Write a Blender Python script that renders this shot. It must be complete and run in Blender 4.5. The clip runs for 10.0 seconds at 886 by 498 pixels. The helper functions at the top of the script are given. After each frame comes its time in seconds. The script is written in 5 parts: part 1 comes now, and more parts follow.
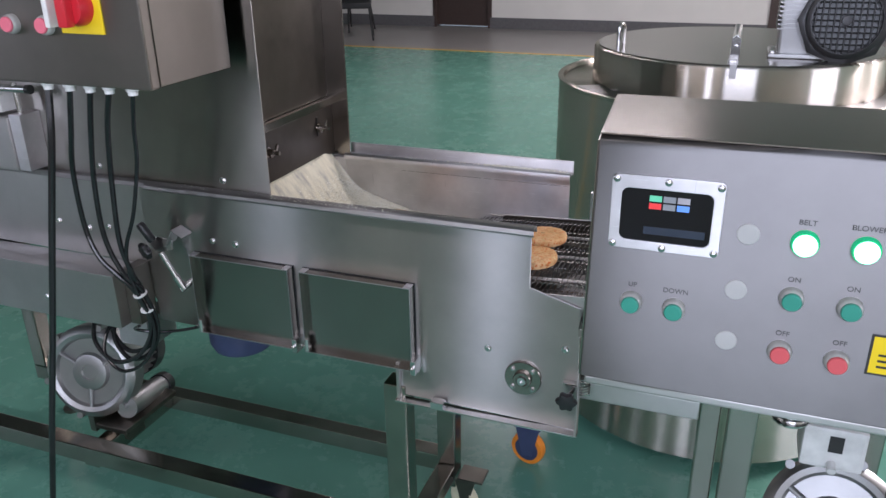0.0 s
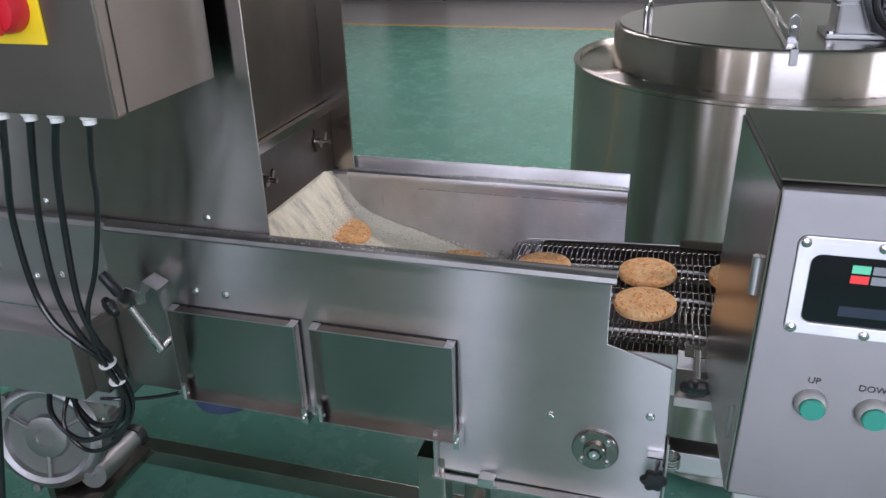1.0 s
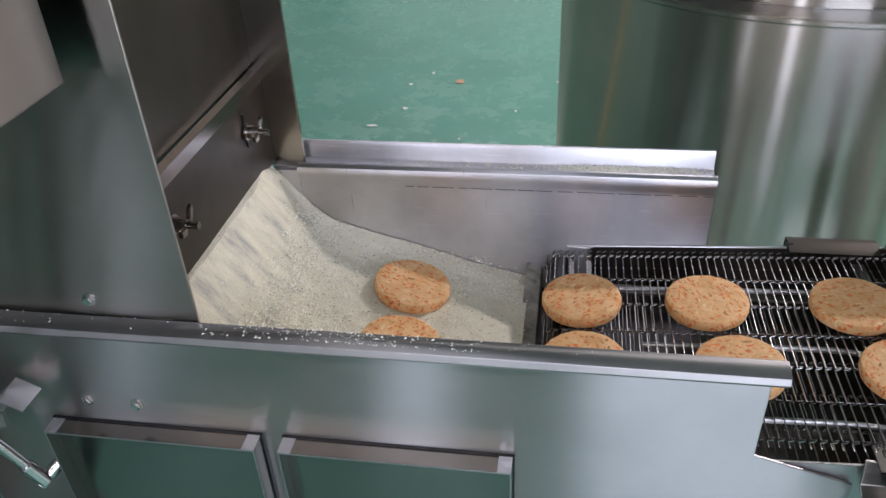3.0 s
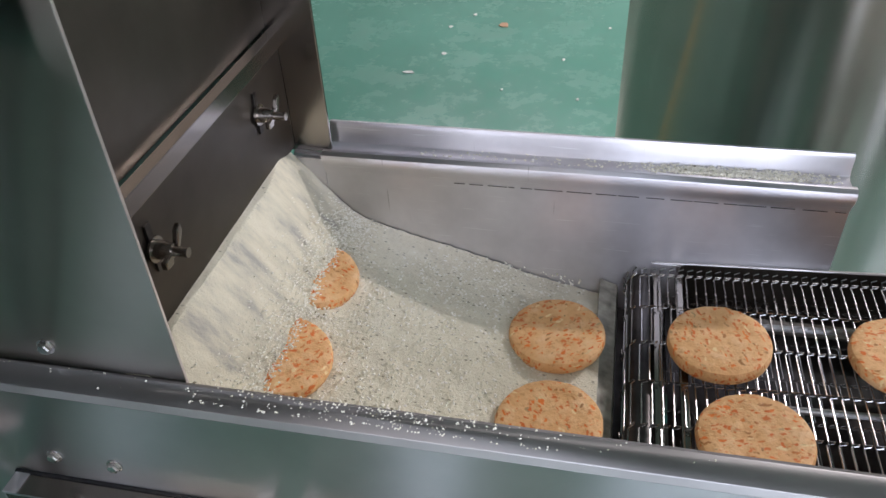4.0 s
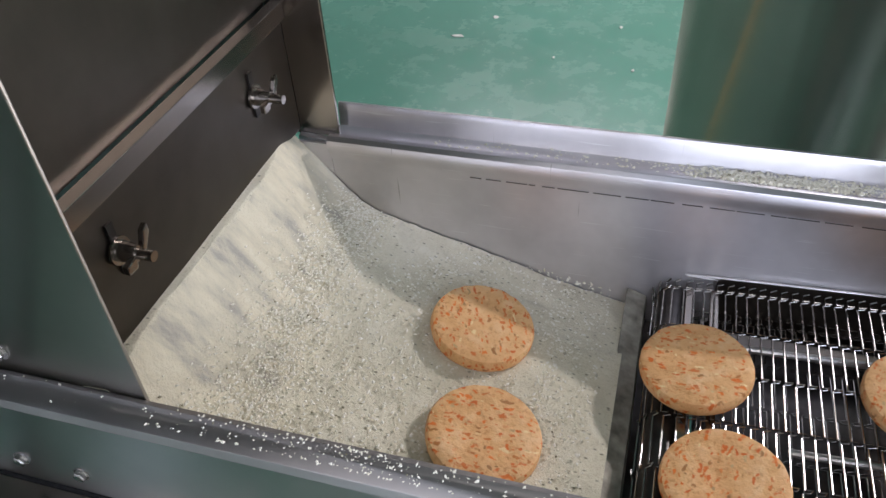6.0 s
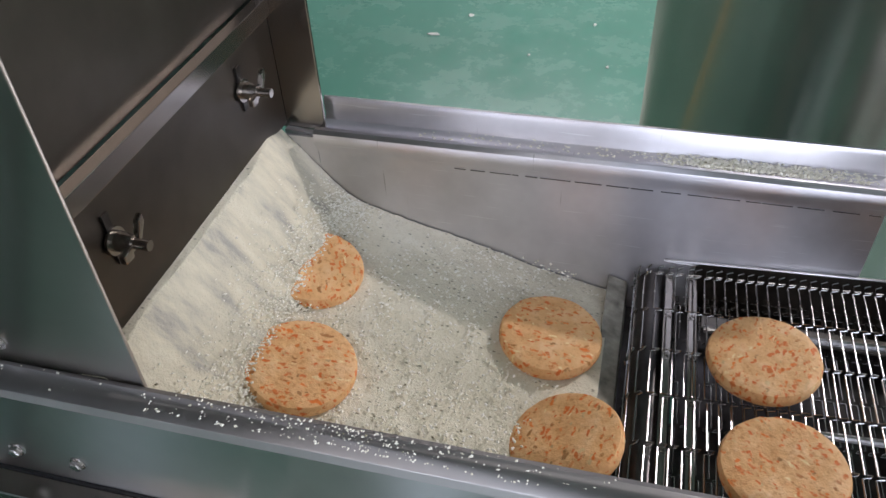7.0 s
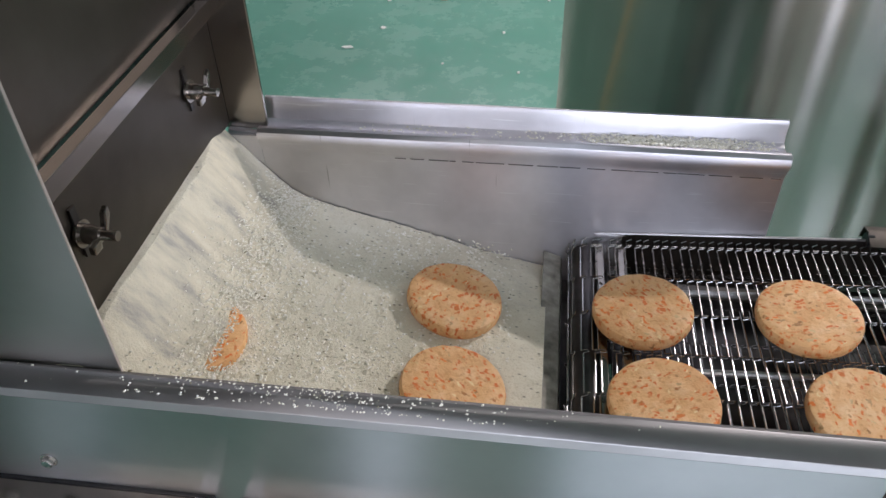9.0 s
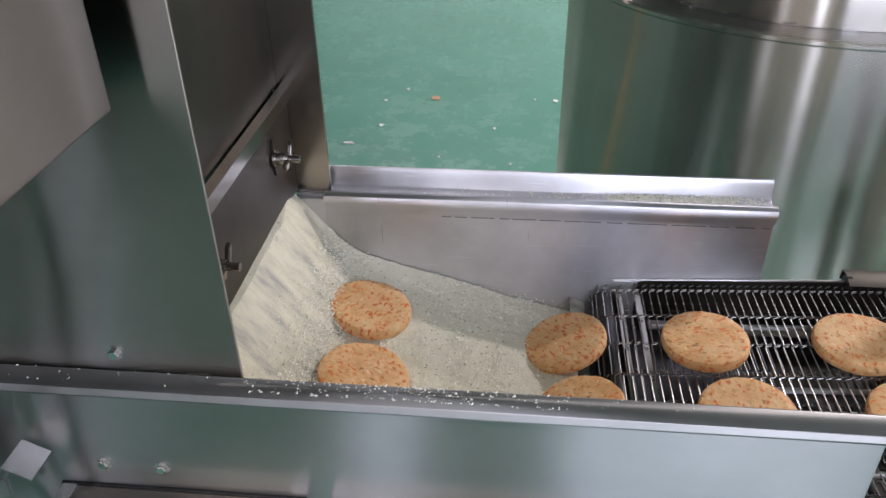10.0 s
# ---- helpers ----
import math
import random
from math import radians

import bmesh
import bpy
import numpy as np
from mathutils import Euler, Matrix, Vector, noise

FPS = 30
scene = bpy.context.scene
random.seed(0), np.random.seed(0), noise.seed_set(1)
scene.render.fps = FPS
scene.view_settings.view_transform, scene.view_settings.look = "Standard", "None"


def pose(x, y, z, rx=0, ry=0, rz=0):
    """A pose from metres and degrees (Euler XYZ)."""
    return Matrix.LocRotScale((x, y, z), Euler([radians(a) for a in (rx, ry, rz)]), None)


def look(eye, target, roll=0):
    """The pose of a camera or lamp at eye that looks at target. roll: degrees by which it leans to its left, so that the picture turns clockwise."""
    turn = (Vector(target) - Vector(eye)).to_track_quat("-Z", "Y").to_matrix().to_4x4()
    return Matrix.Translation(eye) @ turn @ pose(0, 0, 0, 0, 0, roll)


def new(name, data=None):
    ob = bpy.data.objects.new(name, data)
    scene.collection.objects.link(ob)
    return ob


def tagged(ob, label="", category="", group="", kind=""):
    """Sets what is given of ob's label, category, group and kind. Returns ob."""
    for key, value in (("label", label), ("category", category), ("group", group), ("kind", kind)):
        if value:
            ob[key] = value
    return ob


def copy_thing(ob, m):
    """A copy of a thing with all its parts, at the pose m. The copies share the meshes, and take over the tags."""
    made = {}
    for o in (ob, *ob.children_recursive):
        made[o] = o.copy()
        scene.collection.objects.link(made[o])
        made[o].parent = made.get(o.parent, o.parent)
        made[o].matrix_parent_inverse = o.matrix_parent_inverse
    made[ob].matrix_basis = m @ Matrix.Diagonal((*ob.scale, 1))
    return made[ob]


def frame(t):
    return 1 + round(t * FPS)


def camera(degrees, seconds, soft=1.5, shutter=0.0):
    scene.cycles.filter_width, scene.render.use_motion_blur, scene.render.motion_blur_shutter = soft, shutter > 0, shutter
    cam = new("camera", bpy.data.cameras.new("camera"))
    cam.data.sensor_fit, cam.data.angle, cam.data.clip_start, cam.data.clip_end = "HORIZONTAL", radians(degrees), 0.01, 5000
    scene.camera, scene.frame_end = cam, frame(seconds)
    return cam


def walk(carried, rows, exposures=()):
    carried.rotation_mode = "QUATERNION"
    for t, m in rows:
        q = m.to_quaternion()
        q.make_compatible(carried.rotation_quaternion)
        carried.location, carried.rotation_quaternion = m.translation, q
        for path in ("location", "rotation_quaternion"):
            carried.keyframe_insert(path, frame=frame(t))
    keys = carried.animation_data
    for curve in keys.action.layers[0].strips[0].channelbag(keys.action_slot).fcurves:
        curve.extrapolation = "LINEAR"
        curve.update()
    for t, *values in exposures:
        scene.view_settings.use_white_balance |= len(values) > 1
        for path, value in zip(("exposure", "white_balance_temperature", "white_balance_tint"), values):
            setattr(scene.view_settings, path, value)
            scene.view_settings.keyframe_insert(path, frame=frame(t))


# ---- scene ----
cam = camera(59.1, 10.0)
PATH = [
    (0, (0.857, -1.279, 1.495), (0.205, 0.446, 0.723), -0.8),
    (0.5, (0.72, -1.188, 1.493), (0.118, 0.542, 0.69), -1.2),
    (1, (0.606, -1.02, 1.489), (0.074, 0.717, 0.652), -1.6),
    (1.5, (0.547, -0.926, 1.498), (0.111, 0.816, 0.618), -2.1),
    (2, (0.421, -0.836, 1.515), (0.09, 0.896, 0.57), -2.7),
    (2.5, (0.354, -0.72, 1.491), (0.071, 0.978, 0.473), -3.0),
    (2.7, (0.357, -0.647, 1.482), (0.07, 1.026, 0.424), -3.0),
    (3.8, (0.297, -0.384, 1.429), (-0.045, 1.169, 0.217), -3.1),
    (4, (0.288, -0.348, 1.424), (-0.073, 1.183, 0.189), -3.0),
    (4.5, (0.303, -0.276, 1.406), (-0.111, 1.207, 0.13), -3.0),
    (5, (0.316, -0.25, 1.404), (-0.143, 1.201, 0.106), -3.4),
    (5.5, (0.313, -0.252, 1.405), (-0.171, 1.184, 0.1), -3.7),
    (7, (0.305, -0.28, 1.411), (-0.113, 1.172, 0.102), -2.9),
    (7.5, (0.311, -0.291, 1.412), (-0.06, 1.175, 0.102), -2.5),
    (8, (0.305, -0.306, 1.414), (-0.01, 1.173, 0.105), -2.1),
    (8.5, (0.3, -0.318, 1.415), (0.034, 1.174, 0.11), -1.7),
    (9, (0.29, -0.34, 1.417), (0.069, 1.175, 0.131), -1.5),
    (9.5, (0.259, -0.387, 1.427), (0.071, 1.19, 0.212), -1.4),
    (10, (0.232, -0.488, 1.45), (0.05, 1.183, 0.365), -1.0),
]
walk(cam, [(t, look(e, g, r)) for t, e, g, r in PATH], [(0, -0.15, 6250, 26), (2, -0.07, 6250, 26), (3.8, 0.05, 6250, 21), (8.5, 0.0, 6250, 21), (10, 0.0, 6300, 22)])

# ---- world, daylight and large lights ----
world = bpy.data.worlds.new("world")
scene.world = world
world.use_nodes = True
_bg = world.node_tree.nodes["Background"]
_sky = world.node_tree.nodes.new("ShaderNodeTexSky")
_sky.sky_type = "NISHITA"
_sky.sun_disc = False
_sky.sun_elevation, _sky.sun_rotation = radians(38), radians(140)
world.node_tree.links.new(_sky.outputs[0], _bg.inputs[0])
_bg.inputs[1].default_value = 0.1


def area(name, m, sx, sy, watts, colour):
    d = bpy.data.lights.new(name, "AREA")
    d.shape, d.size, d.size_y, d.energy, d.color = "RECTANGLE", sx, sy, watts, colour
    ob = new(name, d)
    ob.matrix_world = m
    return ob


# daylight in the windows behind the camera and in the window of the side wall
SKYLIGHT = (0.80, 0.90, 1.0)
area("window_daylight", look((1.3, -2.86, 2.0), (1.3, 0, 1.7)), 1.6, 2.0, 74, SKYLIGHT)
area("window_daylight", look((-0.32, -2.86, 1.9), (-0.32, 0, 1.9)), 0.28, 1.6, 11, SKYLIGHT)
area("window_daylight", look((-1.8, -2.86, 1.9), (-1.8, 0, 1.9)), 0.28, 1.6, 6, SKYLIGHT)
area("window_daylight", look((-3.7, -2.86, 1.9), (-3.7, 0, 1.9)), 0.4, 1.6, 12, SKYLIGHT)
area("window_daylight", look((-5.0, -2.86, 1.9), (-5.0, 0, 1.9)), 0.7, 1.6, 22, SKYLIGHT)
area("window_daylight", look((6.9, -1.35, 2.05), (0, -1.35, 1.5)), 2.6, 2.0, 115, (0.92, 0.96, 1.0))
# ceiling battens along the hall: one key light, then three unseen fills added
area("ceiling_key_fill_light", look((3.6, 3.05, 3.52), (3.6, 3.05, 0)), 0.7, 0.2, 215, (1.0, 0.96, 0.90))
# two fills added to brighten the far floor
area("ceiling_key_fill_light", look((5.0, 4.9, 3.52), (5.0, 4.9, 0)), 2.4, 0.3, 260, (1.0, 0.97, 0.93))
area("ceiling_key_fill_light", look((-0.7, 6.4, 3.52), (-0.7, 6.4, 0)), 2.4, 0.3, 95, (1.0, 0.97, 0.93))
# fill added from the front above, no fixture known there
area("ceiling_key_fill_light", look((-0.8, -1.9, 3.52), (-0.8, -1.9, 0)), 2.4, 0.3, 28, (1.0, 0.96, 0.90))


# ---- materials ----
def material(name):
    m = bpy.data.materials.new(name)
    m.use_nodes = True
    nt = m.node_tree
    return m, nt, nt.nodes["Principled BSDF"]


def node(nt, kind, **kw):
    n = nt.nodes.new(kind)
    for k, v in kw.items():
        n.inputs[k.replace("_", " ")].default_value = v
    return n


def coords(nt, scale=(1, 1, 1)):
    tc = nt.nodes.new("ShaderNodeTexCoord")
    mp = nt.nodes.new("ShaderNodeMapping")
    mp.inputs["Scale"].default_value = scale
    nt.links.new(tc.outputs["Object"], mp.inputs["Vector"])
    return mp.outputs[0]


def ramp(nt, src, stops):
    r = nt.nodes.new("ShaderNodeValToRGB")
    el = r.color_ramp.elements
    while len(el) < len(stops):
        el.new(0.5)
    for e, (p, c) in zip(el, stops):
        e.position, e.color = p, (*c, 1) if len(c) == 3 else c
    nt.links.new(src, r.inputs[0])
    return r.outputs[0]


def grey(v):
    return (v, v, v)


def bump(nt, bsdf, src, strength, distance=0.001):
    b = nt.nodes.new("ShaderNodeBump")
    b.inputs["Strength"].default_value, b.inputs["Distance"].default_value = strength, distance
    nt.links.new(src, b.inputs["Height"])
    nt.links.new(b.outputs[0], bsdf.inputs["Normal"])


def mixc(nt, fac, a, b):
    m = nt.nodes.new("ShaderNodeMix")
    m.data_type = "RGBA"
    for sock, v in ((m.inputs[0], fac), (m.inputs[6], a), (m.inputs[7], b)):
        if isinstance(v, (tuple, float)):
            sock.default_value = (*v, 1) if isinstance(v, tuple) else v
        else:
            nt.links.new(v, sock)
    return m.outputs[2]


def steel(name, base, rough, grain=(6, 1500, 1500), stain=0.18, bumps=0.012, brushed=0.75, scratched=False, sheet=0.0):
    """Brushed stainless steel: fine grain along one way, broad smears."""
    m, nt, b = material(name)
    b.inputs["Metallic"].default_value = 1.0
    g = node(nt, "ShaderNodeTexNoise", Scale=1.0, Detail=3.0)
    nt.links.new(coords(nt, grain), g.inputs["Vector"])
    s = node(nt, "ShaderNodeTexNoise", Scale=5.0, Detail=5.0, Roughness=0.6)
    nt.links.new(coords(nt), s.inputs["Vector"])
    dark = tuple(c * (1 - stain) for c in base)
    c = ramp(nt, s.outputs[0], [(0.3, dark), (0.65, base)])
    if scratched:
        k = node(nt, "ShaderNodeTexNoise", Scale=1.0, Detail=2.0)
        nt.links.new(coords(nt, (14, 40, 420)), k.inputs["Vector"])
        k2 = node(nt, "ShaderNodeTexNoise", Scale=1.0, Detail=2.0)
        nt.links.new(coords(nt, (260, 40, 9)), k2.inputs["Vector"])
        c = mixc(nt, ramp(nt, k.outputs[0], [(0.67, grey(0)), (0.71, grey(0.6))]), c, (0.85, 0.85, 0.86))
        c = mixc(nt, ramp(nt, k2.outputs[0], [(0.72, grey(0)), (0.76, grey(0.5))]), c, (0.20, 0.18, 0.17))
    nt.links.new(c, b.inputs["Base Color"])
    ad = nt.nodes.new("ShaderNodeMath")
    mu = nt.nodes.new("ShaderNodeMath")
    mu.operation = "MULTIPLY_ADD"
    nt.links.new(s.outputs[0], mu.inputs[0])
    mu.inputs[1].default_value, mu.inputs[2].default_value = 0.05, -0.025
    ad.inputs[0].default_value = rough
    nt.links.new(mu.outputs[0], ad.inputs[1])
    nt.links.new(ad.outputs[0], b.inputs["Roughness"])
    if bumps:
        bump(nt, b, g.outputs[0], bumps, 0.0004)
    if sheet:
        tg = nt.nodes.new("ShaderNodeTangent")
        tg.direction_type, tg.axis = "RADIAL", "Z"
        gl = nt.nodes.new("ShaderNodeBsdfAnisotropic")
        gl.inputs["Anisotropy"].default_value = sheet
        nt.links.new(c, gl.inputs["Color"])
        nt.links.new(ad.outputs[0], gl.inputs["Roughness"])
        nt.links.new(tg.outputs[0], gl.inputs["Tangent"])
        nt.links.new(gl.outputs[0], nt.nodes["Material Output"].inputs["Surface"])
    elif brushed:
        tg = nt.nodes.new("ShaderNodeTangent")
        tg.direction_type, tg.axis = "RADIAL", "Z"
        nt.links.new(tg.outputs[0], b.inputs["Tangent"])
        b.inputs["Anisotropic"].default_value, b.inputs["Anisotropic Rotation"].default_value = brushed, 0.25
    return m


STEEL = steel("brushed_steel", (0.52, 0.50, 0.49), 0.31, bumps=0, brushed=0.9)
STEEL_F = steel("bright_brushed_steel", (0.47, 0.457, 0.452), 0.285, bumps=0, sheet=0.76)
STEEL_B = steel("plain_steel", (0.33, 0.30, 0.27), 0.22, bumps=0, brushed=0)
STEEL_V = steel("hopper_steel", (0.40, 0.375, 0.35), 0.29, bumps=0, sheet=0.74)
STEEL_T = steel("tank_steel", (0.66, 0.61, 0.55), 0.26, bumps=0, sheet=0.76)
STEEL_W = steel("worn_steel", (0.78, 0.755, 0.775), 0.40, stain=0.35, bumps=0, scratched=True, sheet=0.5)
STEEL_R = steel("frame_tube_steel", (0.36, 0.335, 0.30), 0.20, stain=0.3, bumps=0, brushed=0)
STEEL_L = steel("lip_steel", (0.44, 0.425, 0.42), 0.47, stain=0.3, bumps=0, sheet=0.4)
STEEL_G = steel("smooth_cover_steel", (0.31, 0.30, 0.285), 0.22, bumps=0, brushed=0.8)
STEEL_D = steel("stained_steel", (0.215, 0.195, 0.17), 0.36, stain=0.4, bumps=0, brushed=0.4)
STEEL_C = steel("switch_cabinet_steel", (0.24, 0.22, 0.20), 0.38, bumps=0, sheet=0.45)
STEEL_P = steel("panel_steel", (0.20, 0.194, 0.191), 0.36, bumps=0, sheet=0.70)
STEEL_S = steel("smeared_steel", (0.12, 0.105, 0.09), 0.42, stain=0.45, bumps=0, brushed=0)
CHROME = steel("polished_steel", (0.60, 0.59, 0.58), 0.22, stain=0.12, bumps=0, brushed=0)
WIRE = steel("belt_wire", (0.44, 0.43, 0.42), 0.27, stain=0.3, bumps=0, brushed=0)
ALU = steel("cast_aluminium", (0.44, 0.44, 0.44), 0.42, grain=(250, 250, 250), stain=0.2, bumps=0.25, brushed=0)


def plain(name, colour, rough, metal=0.0, vary=0.12, scale=30.0, relief=0.05, emit=None, power=0.0):
    m, nt, b = material(name)
    s = node(nt, "ShaderNodeTexNoise", Scale=scale, Detail=4.0)
    nt.links.new(coords(nt), s.inputs["Vector"])
    c = ramp(nt, s.outputs[0], [(0.3, tuple(v * (1 - vary) for v in colour)), (0.7, tuple(min(1, v * (1 + vary)) for v in colour))])
    nt.links.new(c, b.inputs["Base Color"])
    b.inputs["Roughness"].default_value, b.inputs["Metallic"].default_value = rough, metal
    bump(nt, b, s.outputs[0], relief, 0.001)
    if emit:
        b.inputs["Emission Color"].default_value, b.inputs["Emission Strength"].default_value = (*emit, 1), power
    return m


BLACK = plain("black_plastic", (0.014, 0.014, 0.015), 0.38)
RUBBER = plain("black_cable_sheath", (0.012, 0.012, 0.013), 0.22, relief=0.02)
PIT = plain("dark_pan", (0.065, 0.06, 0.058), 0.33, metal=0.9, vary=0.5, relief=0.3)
DUSTY = plain("crumb_dusted_steel", (0.30, 0.285, 0.24), 0.65, metal=0.2, vary=0.45, scale=70.0, relief=0.2)
WHITE = plain("white_plastic", (0.72, 0.72, 0.70), 0.5)
NYLON = plain("cream_nylon", (0.70, 0.66, 0.48), 0.45)
ORANGE = plain("orange_polyurethane", (0.85, 0.26, 0.02), 0.4)
BLUE = plain("blue_enamel", (0.045, 0.06, 0.13), 0.4)
TEAL = plain("green_button_cap", (0.03, 0.27, 0.20), 0.35, vary=0.05)
REDCAP = plain("red_button_cap", (0.62, 0.10, 0.11), 0.4, vary=0.05)
REDKNOB = plain("red_switch_plastic", (0.55, 0.02, 0.03), 0.3, vary=0.05)
PINK = plain("pink_button_cap", (0.75, 0.16, 0.22), 0.4, vary=0.05)
YELLOW = plain("yellow_plate", (0.80, 0.58, 0.01), 0.4, vary=0.04)
COLLAR = plain("grey_button_collar", (0.46, 0.46, 0.44), 0.3, metal=0.3)
BLANK = plain("grey_blanking_plug", (0.42, 0.42, 0.41), 0.55, vary=0.05)
LAMP = plain("lit_green_lens", (0.3, 0.9, 0.5), 0.2, emit=(0.45, 1.0, 0.66), power=3.2)
LENS = plain("green_lens_ring", (0.0, 0.35, 0.15), 0.15, emit=(0.0, 0.5, 0.2), power=0.5)
INK = plain("black_print", (0.03, 0.03, 0.03), 0.6)
SCREEN = plain("dark_screen", (0.006, 0.007, 0.009), 0.12, relief=0.0)
WALLP = plain("wall_paint", (0.74, 0.73, 0.70), 0.7, vary=0.04, scale=2.0)
CEILP = plain("ceiling_paint", (0.24, 0.235, 0.23), 0.85, vary=0.04, scale=2.0)
# tone of the unseen front wall, chosen for what the steel reflects
WALLG = plain("wall_reflection_tone", (0.52, 0.485, 0.43), 0.7, vary=0.06, scale=2.0)
SKIRT = plain("grey_skirting", (0.12, 0.12, 0.125), 0.5)
GREYFLOOR = plain("grey_floor_paint", (0.27, 0.26, 0.25), 0.35, vary=0.1, scale=1.2)
LINE = plain("yellow_line_paint", (0.80, 0.46, 0.03), 0.5)
BROWN = plain("brown_door", (0.055, 0.035, 0.03), 0.4)
LEATHER = plain("black_upholstery", (0.012, 0.012, 0.014), 0.45)
CARD = plain("brown_card", (0.55, 0.33, 0.2), 0.8)
PAPER = plain("white_scrap", (0.7, 0.7, 0.66), 0.8)


def epoxy():
    m, nt, b = material("green_epoxy_floor")
    v = coords(nt)
    n1 = node(nt, "ShaderNodeTexNoise", Scale=1.3, Detail=6.0, Roughness=0.6)
    n2 = node(nt, "ShaderNodeTexNoise", Scale=22.0, Detail=4.0)
    n3 = node(nt, "ShaderNodeTexNoise", Scale=4.5, Detail=8.0, Roughness=0.75)
    for n in (n1, n2, n3):
        nt.links.new(v, n.inputs["Vector"])
    base = ramp(nt, n1.outputs[0], [(0.3, (0.100, 0.270, 0.205)), (0.7, (0.122, 0.325, 0.252))])
    dust = ramp(nt, n3.outputs[0], [(0.50, grey(0)), (0.90, grey(0.26))])
    c = mixc(nt, dust, base, (0.30, 0.40, 0.34))
    nt.links.new(c, b.inputs["Base Color"])
    r = ramp(nt, n3.outputs[0], [(0.35, grey(0.16)), (0.7, grey(0.38))])
    nt.links.new(r, b.inputs["Roughness"])
    bump(nt, b, n2.outputs[0], 0.06, 0.002)
    return m


EPOXY = epoxy()


def patty_material():
    m, nt, b = material("vegetable_patty")
    tc = nt.nodes.new("ShaderNodeTexCoord")
    oi = nt.nodes.new("ShaderNodeObjectInfo")
    off = nt.nodes.new("ShaderNodeVectorMath")
    off.operation = "MULTIPLY_ADD"
    nt.links.new(oi.outputs["Random"], off.inputs[0])
    off.inputs[1].default_value = (3.0, 5.0, 1.0)
    nt.links.new(tc.outputs["Object"], off.inputs[2])
    v = off.outputs[0]
    wob = node(nt, "ShaderNodeTexNoise", Scale=120.0, Detail=2.0)
    nt.links.new(v, wob.inputs["Vector"])
    n1 = node(nt, "ShaderNodeTexNoise", Scale=45.0, Detail=5.0, Roughness=0.65)
    nt.links.new(v, n1.inputs["Vector"])
    base = ramp(nt, n1.outputs[0], [(0.3, (0.68, 0.35, 0.135)), (0.5, (0.79, 0.455, 0.20)), (0.72, (0.85, 0.56, 0.30))])
    mp = nt.nodes.new("ShaderNodeMapping")
    mp.inputs["Scale"].default_value = (118, 222, 150)
    mp.inputs["Rotation"].default_value = (0, 0, 0.5)
    nt.links.new(v, mp.inputs["Vector"])
    dis = nt.nodes.new("ShaderNodeVectorMath")
    dis.operation = "MULTIPLY_ADD"
    nt.links.new(wob.outputs["Color"], dis.inputs[0])
    dis.inputs[1].default_value = (2.3, 2.3, 2.3)
    nt.links.new(mp.outputs[0], dis.inputs[2])
    vo = node(nt, "ShaderNodeTexVoronoi", Scale=1.0)
    nt.links.new(dis.outputs[0], vo.inputs["Vector"])
    near = ramp(nt, vo.outputs["Distance"], [(0.26, grey(1)), (0.47, grey(0))])
    sep = nt.nodes.new("ShaderNodeSeparateColor")
    nt.links.new(vo.outputs["Color"], sep.inputs[0])
    some = ramp(nt, sep.outputs[0], [(0.24, grey(0)), (0.34, grey(0.95))])
    mu = nt.nodes.new("ShaderNodeMath")
    mu.operation = "MULTIPLY"
    nt.links.new(near, mu.inputs[0])
    nt.links.new(some, mu.inputs[1])
    carrot = ramp(nt, sep.outputs[1], [(0.12, (0.66, 0.17, 0.03)), (0.35, (0.66, 0.13, 0.012)), (0.68, (0.80, 0.20, 0.02)), (0.80, (0.46, 0.17, 0.04)), (0.88, (0.34, 0.16, 0.05)), (0.93, (0.88, 0.66, 0.34))])
    n5 = node(nt, "ShaderNodeTexNoise", Scale=210.0, Detail=3.0, Roughness=0.6)
    nt.links.new(v, n5.inputs["Vector"])
    base = mixc(nt, ramp(nt, n5.outputs[0], [(0.55, grey(0)), (0.68, grey(0.5))]), base, (0.50, 0.20, 0.05))
    c = mixc(nt, mu.outputs[0], base, carrot)
    br = nt.nodes.new("ShaderNodeHueSaturation")
    mr = node(nt, "ShaderNodeMapRange")
    nt.links.new(oi.outputs["Random"], mr.inputs[0])
    mr.inputs[3].default_value, mr.inputs[4].default_value = 0.94, 1.12
    nt.links.new(mr.outputs[0], br.inputs["Value"])
    nt.links.new(c, br.inputs["Color"])
    nt.links.new(br.outputs[0], b.inputs["Base Color"])
    b.inputs["Roughness"].default_value = 0.62
    b.inputs["Subsurface Weight"].default_value = 0.08
    b.inputs["Subsurface Radius"].default_value = (0.004, 0.002, 0.001)
    bump(nt, b, n1.outputs[0], 1.0, 0.003)
    return m


PATTY = patty_material()


